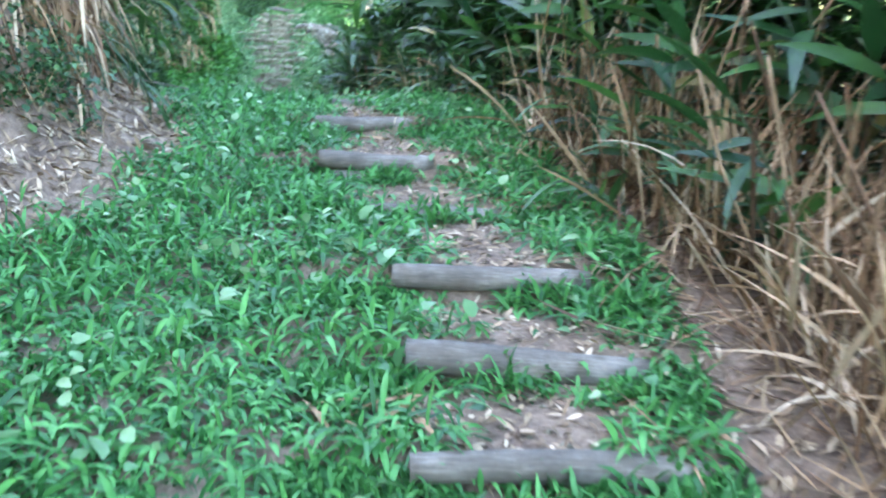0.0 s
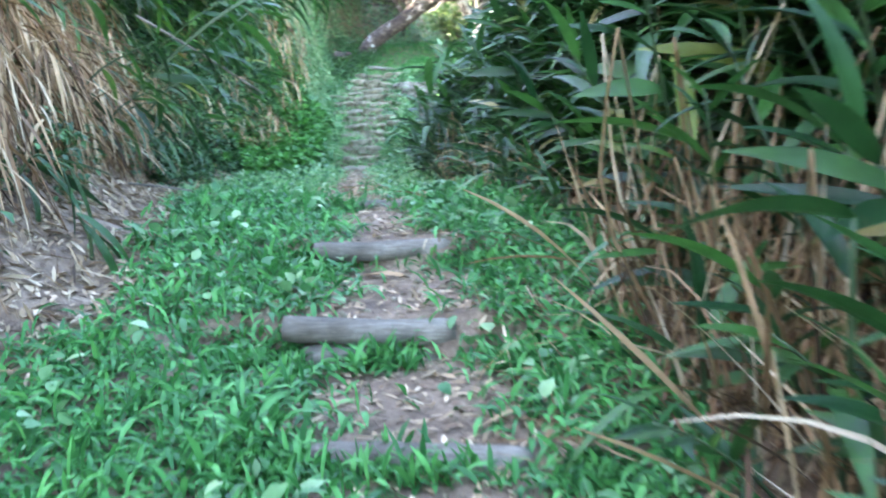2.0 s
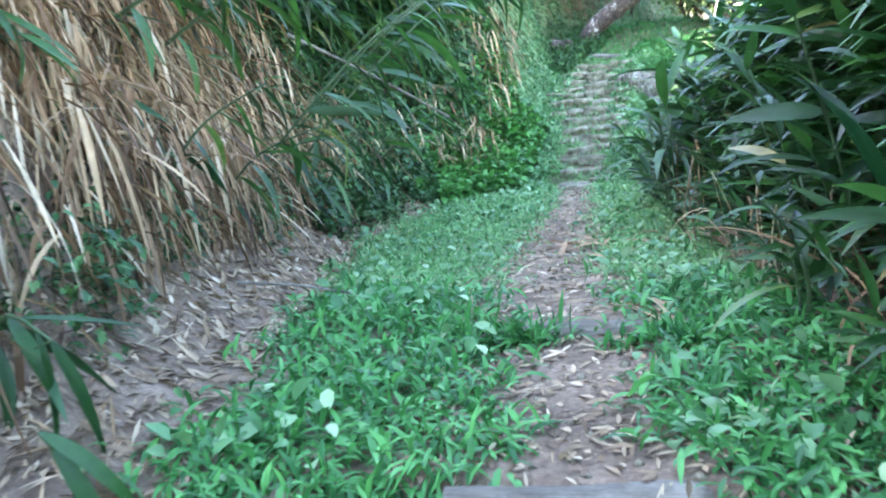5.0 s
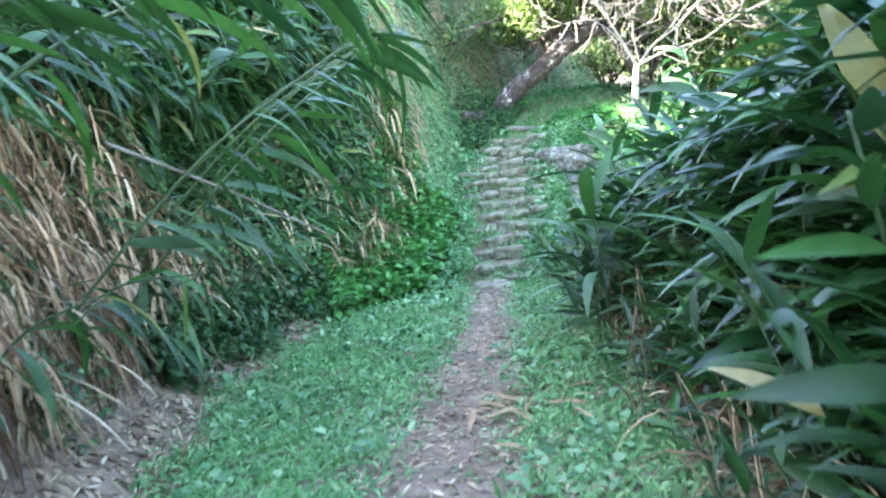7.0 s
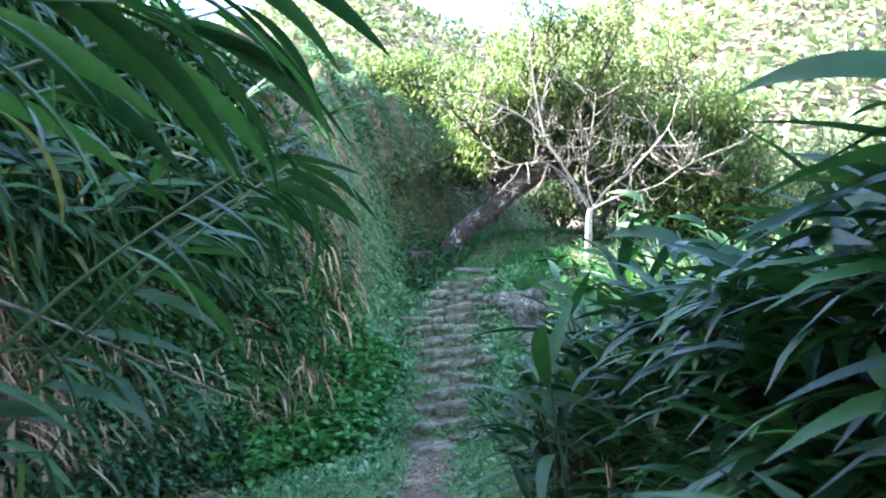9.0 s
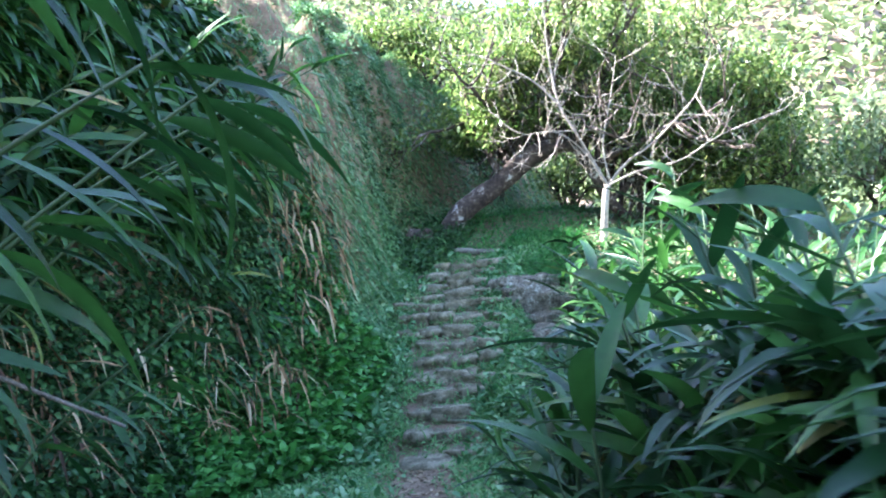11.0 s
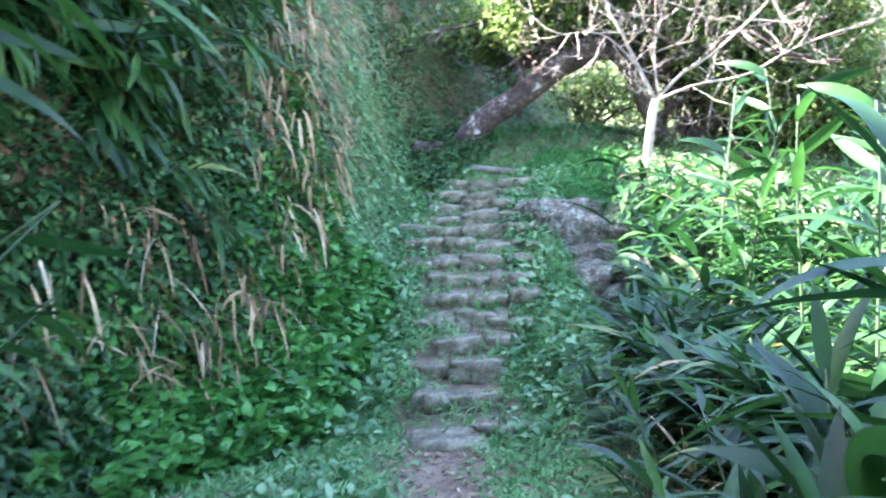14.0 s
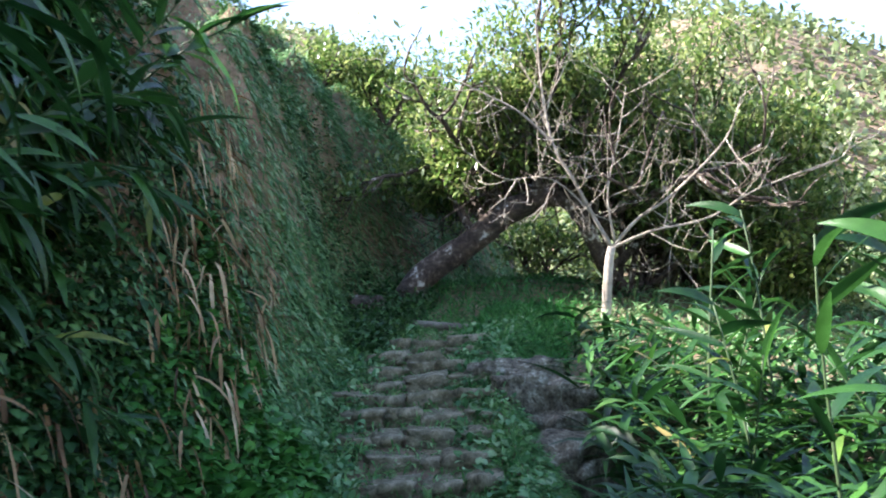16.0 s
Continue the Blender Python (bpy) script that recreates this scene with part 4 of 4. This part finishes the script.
def dry_canes(n, y0, y1, u_of, lift, out, rise, length, label):
    """Dead round canes, bent and tangled, each a thin tapered tube."""
    pieces = []
    for k in range(n):
        y = rng.uniform(y0, y1)
        x = float(centre(y) + u_of(y))
        p = np.array([x, y, float(height(x, y)) + rng.uniform(*lift)])
        d = np.array([rng.uniform(*out), rng.normal(0, 0.3), rng.uniform(*rise)])
        ln = rng.uniform(*length)
        mid = p + unit(d) * ln * 0.5 + rng.normal(0, 0.05, 3)
        pieces.append(tube(smooth_line([p, mid, p + unit(d + [0.1, 0, -0.25]) * ln], 6), np.linspace(1, 0.5, 6) * rng.uniform(0.005, 0.012), 5, 0.08, k))
    return stuff("dry_canes", mesh_from("dry_canes", *joined(pieces), STRAW), label, "dry canes")


dry_canes(190, 0.0, 5.0, lambda y: rng.uniform(1.15, 2.0), (-0.02, 0.02), (-0.35, 0.35), (0.7, 1.6), (0.5, 1.5), "dead brown upright canes along the edge of the thicket")
dry_canes(130, 3.8, 11.5, lambda y: bank_foot(y) - rng.uniform(0.85, 1.5), (0.1, 0.9), (0.15, 0.7), (-1.3, -0.2), (0.6, 1.6), "dead brown canes hanging down the bank")
dry_canes(90, 5.0, 16.0, lambda y: rng.uniform(1.15, 2.0), (-0.02, 0.02), (-0.3, 0.3), (0.7, 1.6), (0.4, 1.0), "dead canes inside the ginger thicket")
# dead stalks along the outer edge
n = 1500
x, y, u = sample(n, 0.2, 4.6, 1.0, 2.1)
D = np.stack([rng.normal(0.1, 0.4, n), rng.normal(-0.1, 0.4, n), rng.uniform(0.3, 1.4, n)], -1)
stuff("dry_stalks", strips("dry_stalks", on_ground(x, y, rng.uniform(0, 0.25, n)), D, rng.uniform(0.3, 0.95, n), rng.uniform(0.008, 0.03, n), rng.uniform(0.1, 2.0, n) * rng.choice([0.4, 1.5], n), STRAW, 6, "ribbon", 0.35, 1.5), "tangle of dry brown stalks and leaves at the thicket's edge", "dry leaves")
n = 260
x, y, u = sample(n, 5.0, 16.0, 1.1, 2.2)
D = np.stack([rng.normal(-0.2, 0.6, n), rng.normal(0, 0.6, n), rng.uniform(0.1, 1.2, n)], -1)
stuff("dry_stalks", strips("dry_stalks", on_ground(x, y, rng.uniform(0, 0.4, n)), D, rng.uniform(0.3, 0.8, n), rng.uniform(0.008, 0.02, n), rng.uniform(0.3, 3.0, n), STRAW, 6, "ribbon", 0.35, 1.5), "scattered dry stalks inside the ginger thicket", "dry leaves")


# ---- shrubs and far woods ----
def shrub(x, y, size, seed, mat, label):
    r = np.random.default_rng(seed)
    th = tagged(new("shrub"), label, "shrub", "shrubs of the valley")
    th.location = (x, y, float(height(x, y)) - 0.05)
    ends = []
    for k in range(5):
        out = []
        branchy((0, 0, 0), unit(np.array([r.normal(0, 0.6), r.normal(0, 0.6), 1.0])), size * 0.5, 0.03 * size, 2, r, out, ends, 0.6, 0.2)
        part("branch", mesh_from("branch", *joined(out), BARK), BARK, th)
    e = np.repeat(np.array(ends), 11, 0)
    e = e + r.normal(0, 0.13 * size, e.shape)
    tagged(part("foliage", strips("foliage", e, r.normal(0, 1, e.shape) + [0, 0, 0.3], r.uniform(0.05, 0.1, len(e)) * size, r.uniform(0.025, 0.05, len(e)) * size, 0.5, mat, 2), mat, th), kind="stuff")
    return th


for k, (x, y, s) in enumerate([(-6.6, 29.6, 1.7), (-7.6, 28.2, 1.5), (-5.4, 31.5, 2.0), (-7.2, 32, 2.2), (-4.0, 33.5, 2.2)]):
    shrub(x, y, s, 90 + k, CROWN, "dark green shrub on the slope behind the leaning tree")
for k, (x, y, s) in enumerate([(0.5, 30, 2.4), (3.5, 28, 2.6), (5.5, 24, 2.6), (6.5, 19.5, 2.4), (-1.5, 32, 2.6), (-9.5, 33, 1.5), (2, 36, 3.2), (7.5, 32, 3.4), (6.5, 13, 2.6), (5.5, 8, 2.4), (5.8, 4, 2.4), (-5, 38, 3.0), (11, 26, 3.2)]):
    shrub(x, y, s, 60 + k, FARLEAF, "sunlit green shrub on the outer slope")
n = 42000
a, dist = rng.uniform(-0.75, 0.75, n), rng.uniform(42, 190, n)
x, y = -2 + dist * np.sin(a), 11 + dist * np.cos(a)
clump = np.clip(wob(x, y, 0.12, 3.0), 0, 1)
P = on_ground(x, y, 0)
P[:, 2] += rng.uniform(0, 1, n) * (0.8 + 4 * clump)
stuff("far_woods", strips("far_woods", P, rng.normal(0, 1, (n, 3)) + [0, 0, 0.3], rng.uniform(0.8, 1.8, n), rng.uniform(0.5, 1.1, n), 0.5, FARLEAF, 2), "hazy green woods on the far hillsides", "woods")


# ---- single things on the path ----
def dead_leaf(x, y, lift, turn, length, width, label, mat=STRAW, rise=0.05):
    """One dry curled leaf lying on the ground."""
    ob = new("dead_leaf", strips("dead_leaf", [(0, -length / 2, 0)], [(0, 1, 0.15 + rise)], length, width, 0.4, mat, 8, "leaf", 0.35, 0.8))
    ob.matrix_world = pose(x, y, float(height(x, y)) + lift, 0, 0, turn)
    return tagged(ob, label, "leaf", "dead leaves on the path")


rd = np.random.default_rng(33)
dead_leaf(-0.62, 5.15, 0.015, 80, 0.3, 0.06, "pale curled dry leaf lying below a log step")
for k in range(26):
    dead_leaf(-1.75 + rd.normal(0, 0.22), 10.3 + rd.normal(0, 0.32), 0.02 + 0.02 * rd.random(), rd.uniform(0, 180), rd.uniform(0.15, 0.42), rd.uniform(0.02, 0.05), "long dry brown leaf in a heap on the earth path", STRAW, rd.uniform(0, 0.3))
for k in range(9):
    dead_leaf(-0.3 + rd.normal(0, 0.12), 1.05 + rd.normal(0, 0.06), 0.03, rd.uniform(-80, 80), rd.uniform(0.2, 0.36), rd.uniform(0.018, 0.03), "pale straw-like dry leaf lying among the grass", STRAW, 0.2)
for k in range(5):
    dead_leaf(-0.75 + rd.normal(0, 0.08), 7.25 + rd.normal(0, 0.12), 0.02, rd.uniform(0, 180), rd.uniform(0.2, 0.35), 0.025, "curled dry brown leaf at the edge of the path", STRAW, 0.3)


def stick(points, radius, label, mat=LOG):
    ob = new("stick", mesh_from("stick", *tube(smooth_line(points, 9), np.linspace(radius, radius * 0.6, 9), 6, 0.06, 4), mat))
    return tagged(ob, label, "stick")


stick([(-4.5, 10.3, 2.75), (-4.0, 10.95, 2.3), (-3.5, 11.57, 1.82)], 0.016, "long dry cane sticking out of the bank", LOG)
stick([(-3.2, 7.3, 1.05), (-2.9, 7.5, 0.98), (-2.5, 7.55, 0.9)], 0.01, "dry stick lying on the leaf litter of the bank", LOG)

# pebbles in the trodden earth
n = 700
x, y, u = sample(n, 0, 16.4, -0.4, 0.45)
ok = np.abs(u) < worn(y) + 0.1
pv, pf = [], []
for k, (a, b) in enumerate(zip(x[ok], y[ok])):
    r0 = rng.uniform(0.008, 0.03)
    c = np.array([a, b, float(height(a, b)) + 0.1 * r0])
    o = np.array([(1, 0, 0), (0, 1, 0), (-1, 0, 0), (0, -1, 0), (0, 0, 0.7), (0, 0, -0.7)]) * r0 * rng.uniform(0.7, 1.3, (6, 1))
    pv.append(c + o)
    pf.append(np.array([(0, 1, 4), (1, 2, 4), (2, 3, 4), (3, 0, 4), (1, 0, 5), (2, 1, 5), (3, 2, 5), (0, 3, 5)]))
stuff("pebbles", mesh_from("pebbles", *joined(list(zip(pv, pf))), STONE), "small grey pebbles in the trodden earth", "pebbles")
